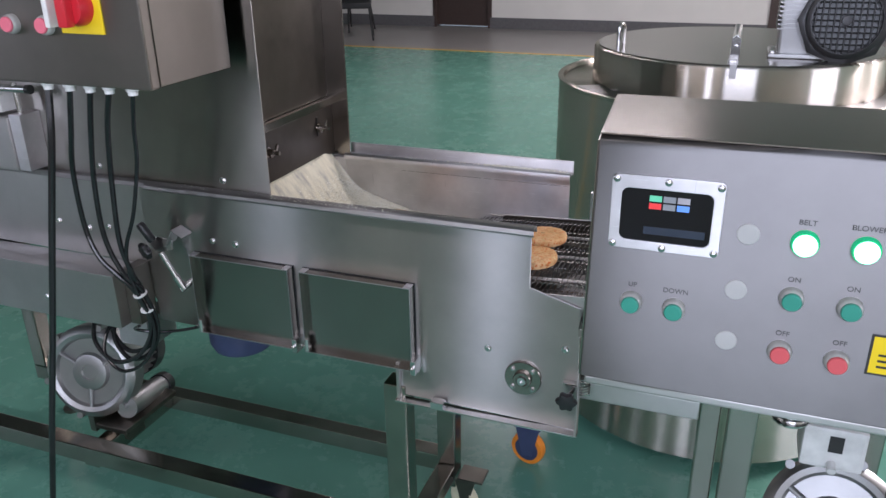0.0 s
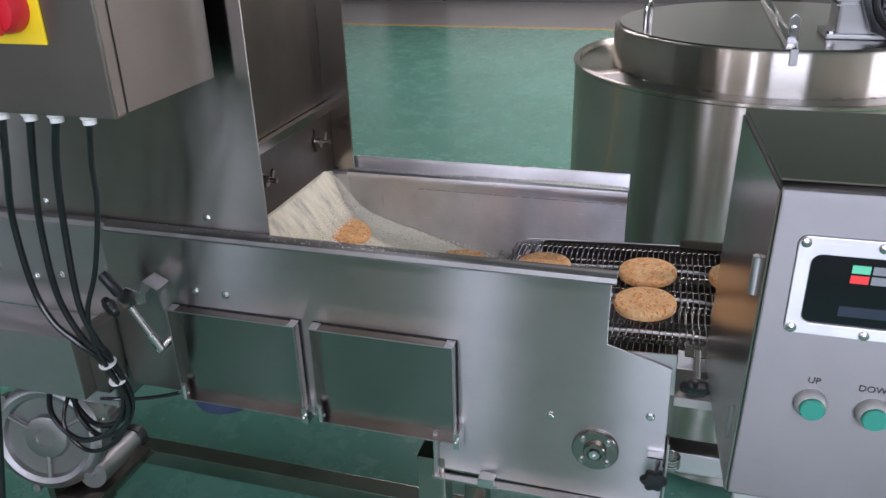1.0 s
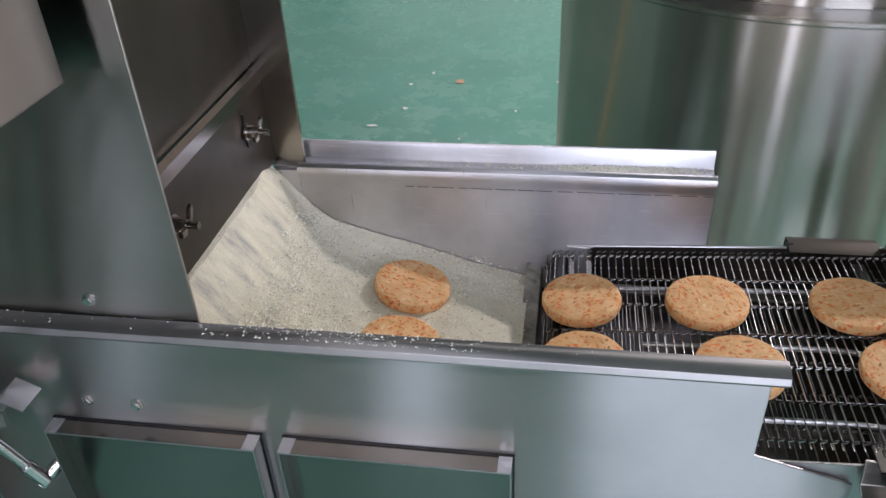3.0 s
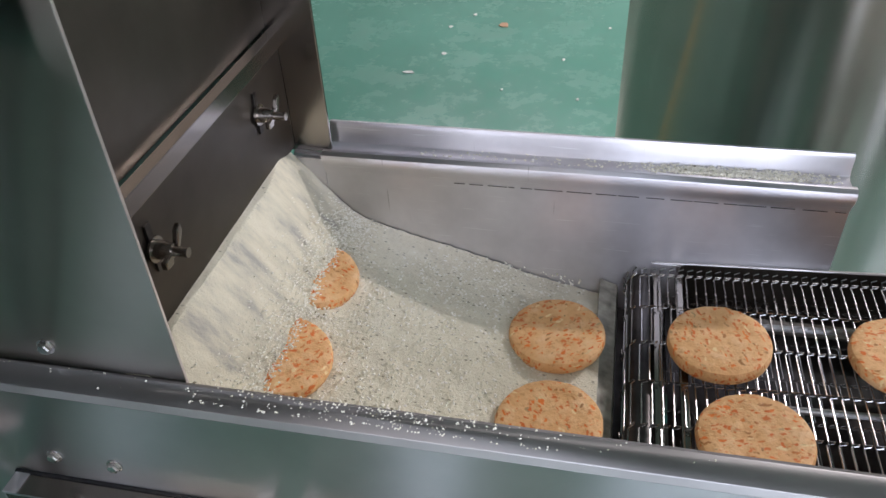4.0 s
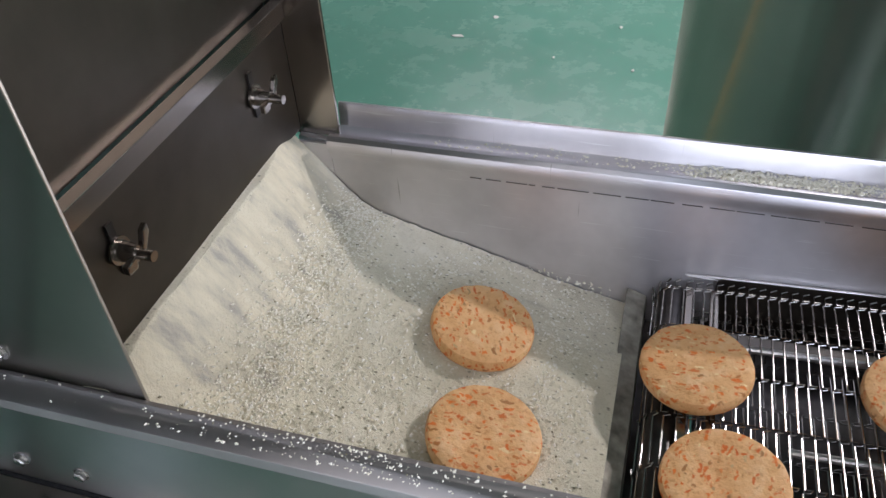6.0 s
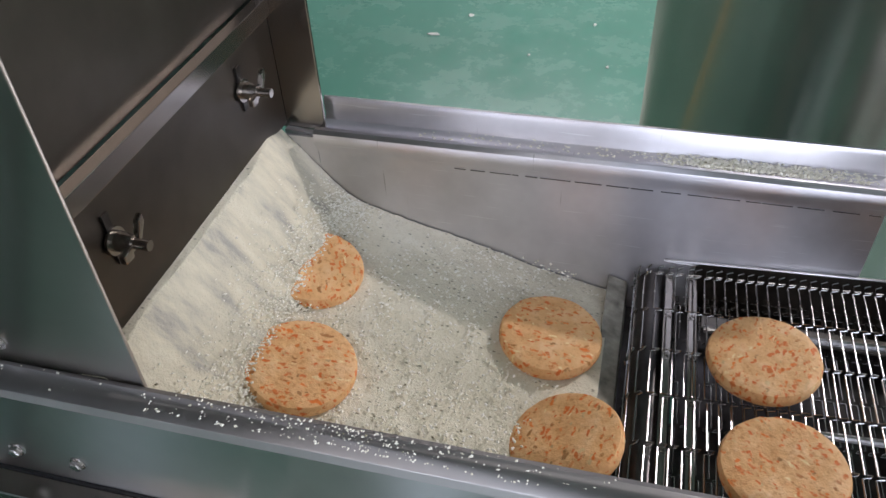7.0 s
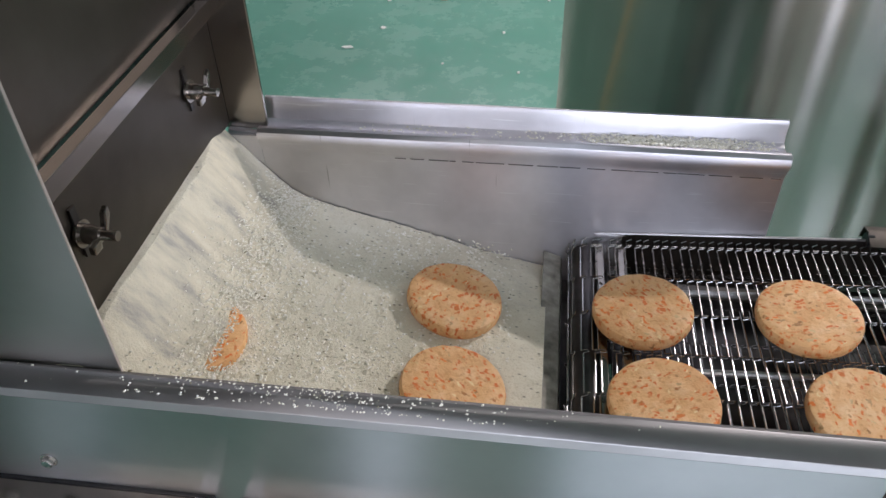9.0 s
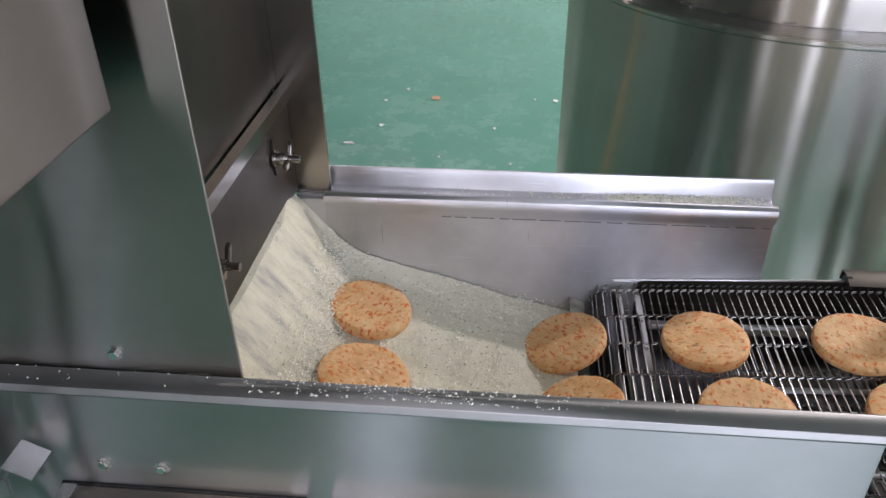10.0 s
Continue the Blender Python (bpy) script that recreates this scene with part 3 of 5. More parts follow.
def breading_machine():
    m = thing("breading_machine", "brushed stainless steel crumb breading machine on an open floor frame", "food machine", (0, 0.18, 0))
    # front side sheet with its stepped lower edge
    outline = [(-0.33, 0.985), (0.545, 0.985), (0.545, 0.868), (0.641, 0.839), (0.645, 0.574), (0.277, 0.58), (0.277, 0.652), (-0.33, 0.652)]
    part("front_panel", prism(outline, "y", 0.0, 0.003), STEEL_F, m, bevel=0.0008)
    part("side_panel", prism([(-1.2, 0.985), (-0.331, 0.985), (-0.331, 0.70), (-0.40, 0.79), (-1.2, 0.80)], "y", 0.0015, 0.0045), STEEL, m, bevel=0.0008)
    # rolled upper lip, open at its end
    part("front_lip", strip([(0.004, 0.978), (0.003, 0.986), (-0.002, 0.990), (-0.012, 0.9885), (-0.018, 0.9855), (-0.0195, 0.981), (-0.0165, 0.977)], "x", -0.30, 0.553, -0.0022), STEEL_L, m, bevel=0.0005)
    part("side_lip", strip([(0.004, 0.978), (0.003, 0.987), (-0.002, 0.991), (-0.012, 0.988), (-0.017, 0.981)], "x", -1.2, -0.301, -0.0022), STEEL_L, m, bevel=0.0005)
    # turned-out lower flange and end flange
    part("lower_flange", boxed(0.268, 0.650, -0.020, 0.003, 0.570, 0.574), CHROME, m, bevel=0.001)
    part("end_flange", boxed(0.6455, 0.649, -0.022, 0.003, 0.5745, 0.72), STEEL, m, bevel=0.001)
    part("step_plate", boxed(0.27, 0.2768, -0.012, 0.003, 0.5745, 0.66), STEEL, m, bevel=0.001)
    part("flange_clip", boxed(0.350, 0.378, -0.026, -0.004, 0.574, 0.592), CHROME, m, bevel=0.002)
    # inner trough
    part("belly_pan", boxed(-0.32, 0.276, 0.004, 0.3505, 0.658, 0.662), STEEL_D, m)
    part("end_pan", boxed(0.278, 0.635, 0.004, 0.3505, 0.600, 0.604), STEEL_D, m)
    back = [(0.352, 0.655), (0.352, 0.86), (0.351, 0.954), (0.3475, 0.963), (0.3435, 0.970), (0.342, 0.976), (0.3435, 0.9815), (0.348, 0.9845), (0.354, 0.9835), (0.359, 0.9795), (0.364, 0.9765), (0.375, 0.9755), (0.380, 0.978), (0.3818, 0.985), (0.3815, 0.998), (0.384, 1.0025), (0.388, 1.002), (0.389, 0.97)]
    part("back_panel", strip(back, "x", -0.007, 0.541, -0.0022), STEEL_W, m, "scratched steel back sheet with a channelled upper edge", bevel=0.0005)
    bm = bmesh.new()
    rng = random.Random(3)
    x = 0.14
    while x < 0.53:
        run = rng.uniform(0.006, 0.03)
        box(bm, x, min(x + run, 0.538), 0.3494, 0.3502, 0.9540, 0.9545)
        x += run + rng.uniform(0.001, 0.008)
    part("crease", bm, PIT, m, "thin dark crease along the fold")
    part("back_skirt", boxed(-0.33, 0.276, 0.355, 0.358, 0.655, 0.86), STEEL, m)
    part("back_corner", boxed(-0.058, -0.0075, 0.351, 0.3545, 0.80, 0.972), STEEL_W, m)
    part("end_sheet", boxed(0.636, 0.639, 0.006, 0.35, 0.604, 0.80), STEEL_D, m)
    part("bed_edge", strip([(0.327, 0.70), (0.327, 0.828), (0.325, 0.833), (0.314, 0.837), (0.306, 0.840)], "y", 0.008, 0.349, 0.002), DUSTY, m, "stained steel edge where the crumbs begin")
    # hopper tower
    part("hopper_front", boxed(-1.2, 0.0, 0.005, 0.008, 0.9, 1.75), STEEL_V, m, bevel=0.0008)
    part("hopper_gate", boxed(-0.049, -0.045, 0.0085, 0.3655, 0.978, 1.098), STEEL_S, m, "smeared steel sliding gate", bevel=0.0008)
    part("hopper_bar", boxed(-0.052, -0.040, 0.0085, 0.3655, 1.0985, 1.1155), STEEL_B, m, bevel=0.0006)
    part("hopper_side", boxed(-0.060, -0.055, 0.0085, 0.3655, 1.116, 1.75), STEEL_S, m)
    part("hopper_post", boxed(-0.0595, -0.002, 0.366, 0.370, 0.972, 1.75), STEEL_B, m, bevel=0.001)
    part("hopper_back", boxed(-1.2, -0.060, 0.367, 0.370, 0.6, 1.75), STEEL, m)
    part("hopper_left", boxed(-1.2, -1.196, 0.009, 0.366, 0.6, 1.75), STEEL, m)
    part("hopper_top", boxed(-1.2, -0.008, 0.005, 0.40, 1.751, 1.755), STEEL, m)
    part("corner_tab", prism([(-0.045, 0.974), (-0.012, 0.972), (-0.008, 0.962), (-0.02, 0.958), (-0.045, 0.968)], "y", 0.358, 0.3655), STEEL_W, m)
    wing_nut(m, 0.075, 1.056)
    wing_nut(m, 0.290, 1.058)
    for x, z in ((-0.154, 0.871), (-0.096, 0.870), (0.465, 0.725), (0.617, 0.750), (-0.577, 0.868), (-0.491, 0.860), (-0.434, 0.869)):
        bolt(m, x, -0.0002 if x > -0.33 else 0.0013, z)
    for x, z in ((-0.111, 1.0085), (-0.431, 1.011)):
        bolt(m, x, 0.0048, z)
    access_cover(m, -0.203, 0.040)
    access_cover(m, 0.066, 0.312)
    lever(m)
    # drive-shaft bearing
    fl = part("bearing_flange", lathe([(0.037, 0), (0.037, 0.006), (0.0355, 0.008), (0.018, 0.008), (0.018, 0.014), (0.0165, 0.016), (0.012, 0.016), (0.012, 0.011), (0, 0.011)], (0.538, 0.0, 0.674), (0, -1, 0), 36), STEEL_B, m, "turned steel bearing flange with a shaft end")
    for k in range(4):
        a = radians(45 + 90 * k)
        bolt(fl, 0.538 + 0.028 * math.cos(a), -0.008, 0.674 + 0.028 * math.sin(a), BOLT_S)
    part("shaft_end", lathe([(0.0085, 0), (0.0085, 0.019), (0.003, 0.019), (0.003, 0.015), (0, 0.015)], (0.538, 0, 0.674), (0, -1, 0), 20), CHROME, fl).matrix_parent_inverse = Matrix.Identity(4)
    knob = part("clamp_knob", star_knob((0.630, -0.028, 0.662), (0.1, -1, -0.1), 0.0185), BLACK, m, "black plastic star knob")
    part("clamp_stud", rod((0.632, -0.03, 0.664), (0.636, 0.0, 0.668), 0.004, 10), CHROME, knob).matrix_parent_inverse = Matrix.Identity(4)
    part("clamp_tab", boxed(0.618, 0.645, -0.016, -0.001, 0.683, 0.687), CHROME, m, bevel=0.001)
    # feeding inlet at the left of the tower
    part("inlet_box", boxed(-0.86, -0.605, -0.055, 0.0045, 1.0, 1.118), STEEL, m, bevel=0.003)
    part("inlet_flange", boxed(-0.604, -0.572, -0.05, 0.0045, 1.0, 1.125), STEEL_W, m, bevel=0.002)
    part("inlet_pipe", rod((-0.72, -0.03, 1.175), (-0.555, -0.03, 1.178), 0.009, 14), CHROME, m)
    part("inlet_strut", rod((-0.59, -0.03, 1.19), (-0.588, -0.03, 1.10), 0.006, 12), CHROME, m)
    part("inlet_pad", boxed(-0.70, -0.63, -0.04, 0.0045, 1.125, 1.165), WHITE, m, bevel=0.003)
    part("pipe_cap", rod((-0.556, -0.03, 1.178), (-0.545, -0.03, 1.178), 0.010, 14), BLACK, m)
    # protruding lower housing
    part("drive_housing", boxed(-1.2, -0.365, -0.085, 0.0, 0.664, 0.792), STEEL, m, "boxed steel drive housing", bevel=0.002)
    part("housing_side", boxed(-0.3645, -0.335, -0.055, 0.0, 0.664, 0.80), STEEL_D, m, bevel=0.001)
    bolt(m, -0.565, -0.0855, 0.715)
    part("housing_channel", boxed(-1.2, -0.55, 0.03, 0.12, 0.60, 0.655), STEEL_D, m, bevel=0.003)
    # floor frame of square tube
    for name, lims in (("frame_rail", (-1.2, 0.235, 0.335, 0.385, 0.115, 0.165)), ("frame_rail", (-1.2, 0.235, -0.03, 0.02, 0.185, 0.235)),
                       ("frame_crossbar", (-0.70, -0.65, 0.021, 0.334, 0.125, 0.175)), ("frame_leg", (0.236, 0.286, -0.005, 0.045, 0.10, 0.60)), ("frame_leg", (0.236, 0.286, 0.30, 0.35, 0.10, 0.60)),
                       ("frame_tie", (0.2365, 0.2855, 0.046, 0.299, 0.13, 0.17)), ("frame_leg", (-1.2, -1.15, 0.335, 0.385, 0.166, 0.60)), ("frame_leg", (-1.2, -1.15, -0.03, 0.02, 0.236, 0.60))):
        part(name, boxed(*lims), STEEL_R, m, bevel=0.004)
    part("caster_plate", boxed(0.29, 0.36, 0.30, 0.36, 0.128, 0.134), STEEL_D, m)
    part("caster_fork", prism([(0.285, 0.127), (0.34, 0.127), (0.318, 0.045), (0.303, 0.045)], "y", 0.300, 0.304), STEEL_D, m)
    part("caster_wheel", lathe([(0.046, -0.012), (0.05, -0.008), (0.05, 0.008), (0.046, 0.012), (0.012, 0.012)], (0.305, 0.325, 0.05), (0.5, 0.85, 0), 28), NYLON, m, "cream nylon caster wheel")
    for x, y in ((0.26, 0.02), (-1.1, 0.0), (-1.1, 0.36)):
        part("foot", lathe([(0.03, 0), (0.03, 0.01), (0.012, 0.02), (0.012, 0.12 if x > 0 else 0.20)], (x, y, 0.0), (0, 0, 1), 18), STEEL_D, m)
    return m


MACHINE = breading_machine()


def orange_caster():
    c = thing("caster_trolley_wheel", "orange caster wheel with a steel fork under the conveyor stand", "caster", (0.41, 0.6, 0))
    part("wheel", lathe([(0.038, -0.013), (0.05, -0.013), (0.052, 0), (0.05, 0.013), (0.038, 0.013)], (0.41, 0.6, 0.052), (0.25, 1, 0), 30), ORANGE, c)
    part("hub", lathe([(0.037, -0.015), (0.037, 0.015), (0.01, 0.017)], (0.41, 0.6, 0.052), (0.25, 1, 0), 24), BLUE, c)
    bm = prism([(0.375, 0.13), (0.445, 0.13), (0.425, 0.035), (0.395, 0.035)], "y", 0.578, 0.583)
    box(bm, 0.37, 0.45, 0.575, 0.63, 0.13, 0.135)
    part("fork", bm, BLUE, c)
    part("stem", rod((0.41, 0.605, 0.135), (0.41, 0.605, 0.60), 0.014), STEEL, c)


orange_caster()


# ---- bread crumbs in the trough ----
def scatter(n, where, size, seed, flat=0.6):
    """Loose grains: small uneven octahedra."""
    rng = random.Random(seed)
    V, F = [], []
    for _ in range(n):
        p = where(rng)
        if p is None:
            continue
        s = size * rng.uniform(0.5, 1.4)
        a = rng.uniform(0, math.pi)
        ca, sa = math.cos(a), math.sin(a)
        k = len(V)
        e = rng.uniform(1.0, 2.0)
        for lx, ly, lz in ((e, 0, 0), (-e, 0, 0), (0, 1, 0), (0, -1, 0), (0, 0, flat), (0, 0, -flat)):
            j = rng.uniform(0.7, 1.3) * s
            V.append((p[0] + (lx * ca - ly * sa) * j, p[1] + (lx * sa + ly * ca) * j, p[2] + lz * j))
        F += [(k, k + 2, k + 4), (k + 2, k + 1, k + 4), (k + 1, k + 3, k + 4), (k + 3, k, k + 4), (k + 2, k, k + 5), (k + 1, k + 2, k + 5), (k + 3, k + 1, k + 5), (k, k + 3, k + 5)]
    me = bpy.data.meshes.new("grains")
    me.from_pydata(V, [], F)
    me.materials.append(GRAIN)
    return me


def crumb_z(x, y):
    """The crumbs' surface: the gentle bed, blended into the steep fall from the gate."""
    foot = 0.008 * noise.noise((y * 14, 1.5, 0)) + 0.014 * min(1.0, max(0.0, (0.34 - y) / 0.08))
    flat_z, fall_z = bed_z(x, y), 0.986 - 1.22 * (x + 0.046 - foot)
    k = 0.022
    u = min(1.0, max(0.0, 0.5 + 0.5 * (fall_z - flat_z) / k))
    return min(flat_z + (fall_z - flat_z) * u + k * u * (1 - u), 0.990)


def crumbs():
    nx, ny = 130, 100
    bm = bmesh.new()
    grid = []
    for i in range(nx + 1):
        x = -0.05 + 0.360 * (i / nx) ** 1.25
        row = []
        for j in range(ny + 1):
            y = 0.0045 + 0.346 * j / ny
            z = crumb_z(x, y)
            nz = noise.noise((x * 45, y * 45, 0)) * 0.0018 + noise.noise((x * 170, y * 170, 3)) * 0.0012 + noise.noise((x * 12, y * 12, 9)) * 0.003
            if x < 0.03:
                nz += noise.noise((y * 26, x * 14, 4)) * 0.004
            nz *= min(1.0, max(0.0, (x + 0.05) / 0.03))
            row.append(bm.verts.new((x, y, z + nz - 0.002)))
        grid.append(row)
    for i in range(nx):
        for j in range(ny):
            bm.faces.new((grid[i][j], grid[i + 1][j], grid[i + 1][j + 1], grid[i][j + 1]))
    low = [bm.verts.new((0.310, r.co.y, 0.80)) for r in grid[nx]]
    for j in range(ny):
        bm.faces.new((grid[nx][j], low[j], low[j + 1], grid[nx][j + 1]))
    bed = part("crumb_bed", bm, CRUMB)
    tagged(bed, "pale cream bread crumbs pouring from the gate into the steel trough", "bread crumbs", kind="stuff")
    # loose grains tumbling at the foot of the fall
    def fringe(r):
        y = r.uniform(0.01, 0.345)
        x = r.gauss(0.028, 0.014)
        if not -0.03 < x < 0.07:
            return None
        return (x, y, crumb_z(x, y) + abs(r.gauss(0, 0.0028)))
    tagged(link("tumbling_crumbs", scatter(4200, fringe, 0.0010, 8)), "loose pale crumbs tumbling at the foot of the fall", "bread crumbs", kind="stuff")
    # spilled grains on the lips
    def front(r):
        x = r.triangular(-0.02, 0.34, 0.16) if r.random() < 0.8 else r.uniform(-0.25, 0.4)
        y = r.uniform(-0.015, 0.0)
        return (x, y, 0.9920 + 0.16 * min(0, y + 0.002))
    tagged(link("spilled_crumbs", scatter(400, front, 0.0008, 5)), "white crumbs spilled along the steel front lip", "bread crumbs", kind="stuff")
    def channel(r):
        k = r.random()
        x = r.gauss(0.395, 0.03) if k < 0.4 else r.gauss(0.45, 0.035) if k < 0.93 else r.uniform(0.1, 0.5)
        if not 0.0 < x < 0.53:
            return None
        y = r.triangular(0.353, 0.379, 0.370)
        return (x, y, 0.9785 + r.uniform(0, 0.003) + max(0.0, 0.364 - y) * 0.5)
    tagged(link("spilled_crumbs", scatter(2400, channel, 0.0011, 6)), "little heaps of crumbs in the channel of the back sheet", "bread crumbs", kind="stuff")


crumbs()


def crumb_strip(seed):
    def where(r):
        u, y = r.uniform(-0.026, 0.026), r.uniform(0.008, 0.346)
        drop = max(0.0, y - 0.24) * 0.9
        return (u, y, r.uniform(-0.0004, 0.0022) - drop * 0.16)
    return scatter(560, where, 0.0011, seed)


STRIPS = []
for _k in range(24):
    _ob = link("crumb_drift", crumb_strip(100 + _k % 6))
    tagged(_ob, "loose pale crumbs drifting along on the bed", "bread crumbs", "drifting crumbs", "stuff")
    STRIPS.append(_ob)


def fall_lump(seed):
    rng = random.Random(seed)
    blobs = [(rng.uniform(0.03, 0.33), rng.uniform(-0.006, 0.006)) for _ in range(7)]
    def where(r):
        y0, d = r.choice(blobs)
        y = y0 + r.gauss(0, 0.011)
        if not 0.008 < y < 0.345:
            return None
        u = r.uniform(-0.012, 0.012)
        return (u * 0.61, y, -u * 0.79 + r.uniform(-0.001, 0.001))
    return scatter(120, where, 0.0011, seed)


FALLS = []
for _k in range(6):
    _ob = link("falling_crumbs", fall_lump(40 + _k))
    tagged(_ob, "clump of crumbs falling from the hopper gate", "bread crumbs", "falling crumbs", "stuff")
    FALLS.append(_ob)


# ---- wire belt conveyor ----
def wire_link():
    """One zigzag wire of the belt, across its whole width."""
    pts, p = [], 0.0095
    ends = [0.008, 0.020] + [0.020 + 0.0527 * k for k in range(1, 7)] + [0.3475]
    for i in range(len(ends) - 1):
        a, b = ends[i], ends[i + 1]
        x, nx = (0.0, p * 0.22) if i % 2 == 0 else (p * 0.22, 0.0)
        pts += [(x, a + 0.002, 0), (x, b - 0.002, 0)]
        if i < len(ends) - 2:
            pts += [(x + p * 0.60, b - 0.0012, 0.0012), (nx + p * 0.60, b + 0.0012, 0.0012)]
        else:
            pts += [(x + p * 0.60, b, 0.0012)]
    return mesh("belt_wire", tube(pts, 0.0008, 5), WIRE)


LINKS = []


def conveyor():
    c = thing("wire_belt_conveyor", "stainless wire mesh belt conveyor over a dark tray", "conveyor", (0.8, 0.18, 0))
    me = wire_link()
    for _ in range(290):
        LINKS.append(link("belt_wire", me, c))
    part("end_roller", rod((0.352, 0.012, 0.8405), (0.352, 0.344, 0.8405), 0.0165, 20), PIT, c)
    for x in (0.366, 0.389):
        part("cross_strip", boxed(x - 0.004, x + 0.004, 0.014, 0.342, belt_z(x) - 0.0075, belt_z(x) - 0.004), STEEL_B, c, bevel=0.001)
    part("return_roller", rod((1.70, 0.012, 0.900), (1.70, 0.344, 0.900), 0.0165, 20), STEEL_D, c)
    for y, x0 in ((0.272, 0.40), (0.165, 0.45), (0.052, 0.45)):
        pts = glide([(x0, y, belt_z(x0) - 0.008), (0.6, y, belt_z(0.6) - 0.007), (0.675, y - 0.004, belt_z(0.675) - 0.007), (0.712, y - 0.018, belt_z(0.71) - 0.009)], 6)
        part("guide_rod", tube(pts, 0.0033, 10), STEEL, c, "bent steel guide rod under the wires")
    part("cross_bar", boxed(0.722, 0.738, 0.012, 0.344, 0.858, 0.866), STEEL, c)
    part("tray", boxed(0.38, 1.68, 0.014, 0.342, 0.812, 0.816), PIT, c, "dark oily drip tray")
    part("inner_rail", boxed(0.40, 1.68, 0.288, 0.306, 0.838, 0.842), STEEL_D, c, bevel=0.001)
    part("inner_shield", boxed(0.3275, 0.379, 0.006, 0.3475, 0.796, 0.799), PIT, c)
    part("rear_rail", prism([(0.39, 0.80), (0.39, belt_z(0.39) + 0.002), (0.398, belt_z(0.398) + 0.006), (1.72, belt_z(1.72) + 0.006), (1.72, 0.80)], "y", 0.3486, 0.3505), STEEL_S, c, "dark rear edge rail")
    part("rail_edge", tube(glide([(0.388, 0.3495, belt_z(0.388) - 0.004), (0.390, 0.3495, belt_z(0.39) + 0.003), (0.399, 0.3495, belt_z(0.399) + 0.0068), (0.9, 0.3495, belt_z(0.9) + 0.007), (1.72, 0.3495, belt_z(1.72) + 0.007)], 6), 0.0015, 8), STEEL, c, "rounded steel edge of the rail")
    part("front_side_plate", prism([(0.36, 0.79), (0.36, 0.848), (0.50, 0.853), (1.72, 0.912), (1.72, 0.79)], "y", 0.006, 0.009), STEEL, c)
    # bracket with star knob at the front side
    part("front_bracket", strip([(-0.040, 0.806), (-0.041, 0.820), (-0.034, 0.823), (0.000, 0.842), (0.004, 0.872)], "x", 0.646, 0.745, 0.003), STEEL_V, c, bevel=0.0008)
    part("bracket_top", boxed(0.655, 0.72, -0.012, 0.02, 0.8705, 0.8735), STEEL_B, c, bevel=0.0008)
    part("knob_stud", rod((0.672, -0.005, 0.878), (0.674, -0.040, 0.853), 0.0055, 12), CHROME, c)
    part("star_knob", star_knob((0.674, -0.040, 0.852), (0.05, -0.75, -0.65), 0.021), BLACK, c, "black plastic star knob", bevel=0.0015)
    # rear plates of the feeding part
    part("rear_upright", prism([(0.762, 0.868), (0.758, 1.03), (1.2, 1.03), (1.2, 0.868)], "y", 0.352, 0.355), STEEL_D, c, "upright stained steel sheet", bevel=0.0005)
    part("upright_fold", boxed(0.755, 1.2, 0.343, 0.358, 1.0305, 1.034), STEEL, c)
    part("guide_tray", strip([(0.335, 0.886), (0.352, 0.893), (0.366, 0.890), (0.368, 0.876)], "x", 0.642, 0.752, -0.002), STEEL_S, c)
    part("tray_end", rod((0.641, 0.350, 0.884), (0.648, 0.350, 0.884), 0.008, 12), BLACK, c)
    part("upright_pin", rod((0.845, 0.352, 0.938), (0.845, 0.335, 0.938), 0.005, 10), CHROME, c)
    # stand
    for lims in ((0.868, 0.905, 0.02, 0.06, 0.10, 0.80), (0.868, 0.905, 0.30, 0.34, 0.10, 0.80), (1.20, 1.24, 0.02, 0.06, 0.10, 0.80), (1.20, 1.24, 0.30, 0.34, 0.10, 0.80)):
        part("stand_leg", boxed(*lims), STEEL_R, c, bevel=0.003)
    part("stand_rail", boxed(0.64, 0.867, 0.021, 0.059, 0.635, 0.675), STEEL, c, bevel=0.003)
    part("lower_rail", boxed(0.906, 1.199, 0.022, 0.058, 0.14, 0.18), STEEL_R, c, bevel=0.003)
    for x in (0.887, 1.22):
        for y in (0.04, 0.32):
            part("foot", lathe([(0.028, 0), (0.028, 0.01), (0.010, 0.02), (0.010, 0.10)], (x, y, 0), (0, 0, 1), 16), STEEL_D, c)
    part("spring", tube([(0.655 + 0.012 * math.cos(a * 0.7), 0.0 + 0.012 * math.sin(a * 0.7), 0.66 + a * 0.0006) for a in range(40)], 0.0018, 6), CHROME, c)
    return c


CONVEYOR = conveyor()


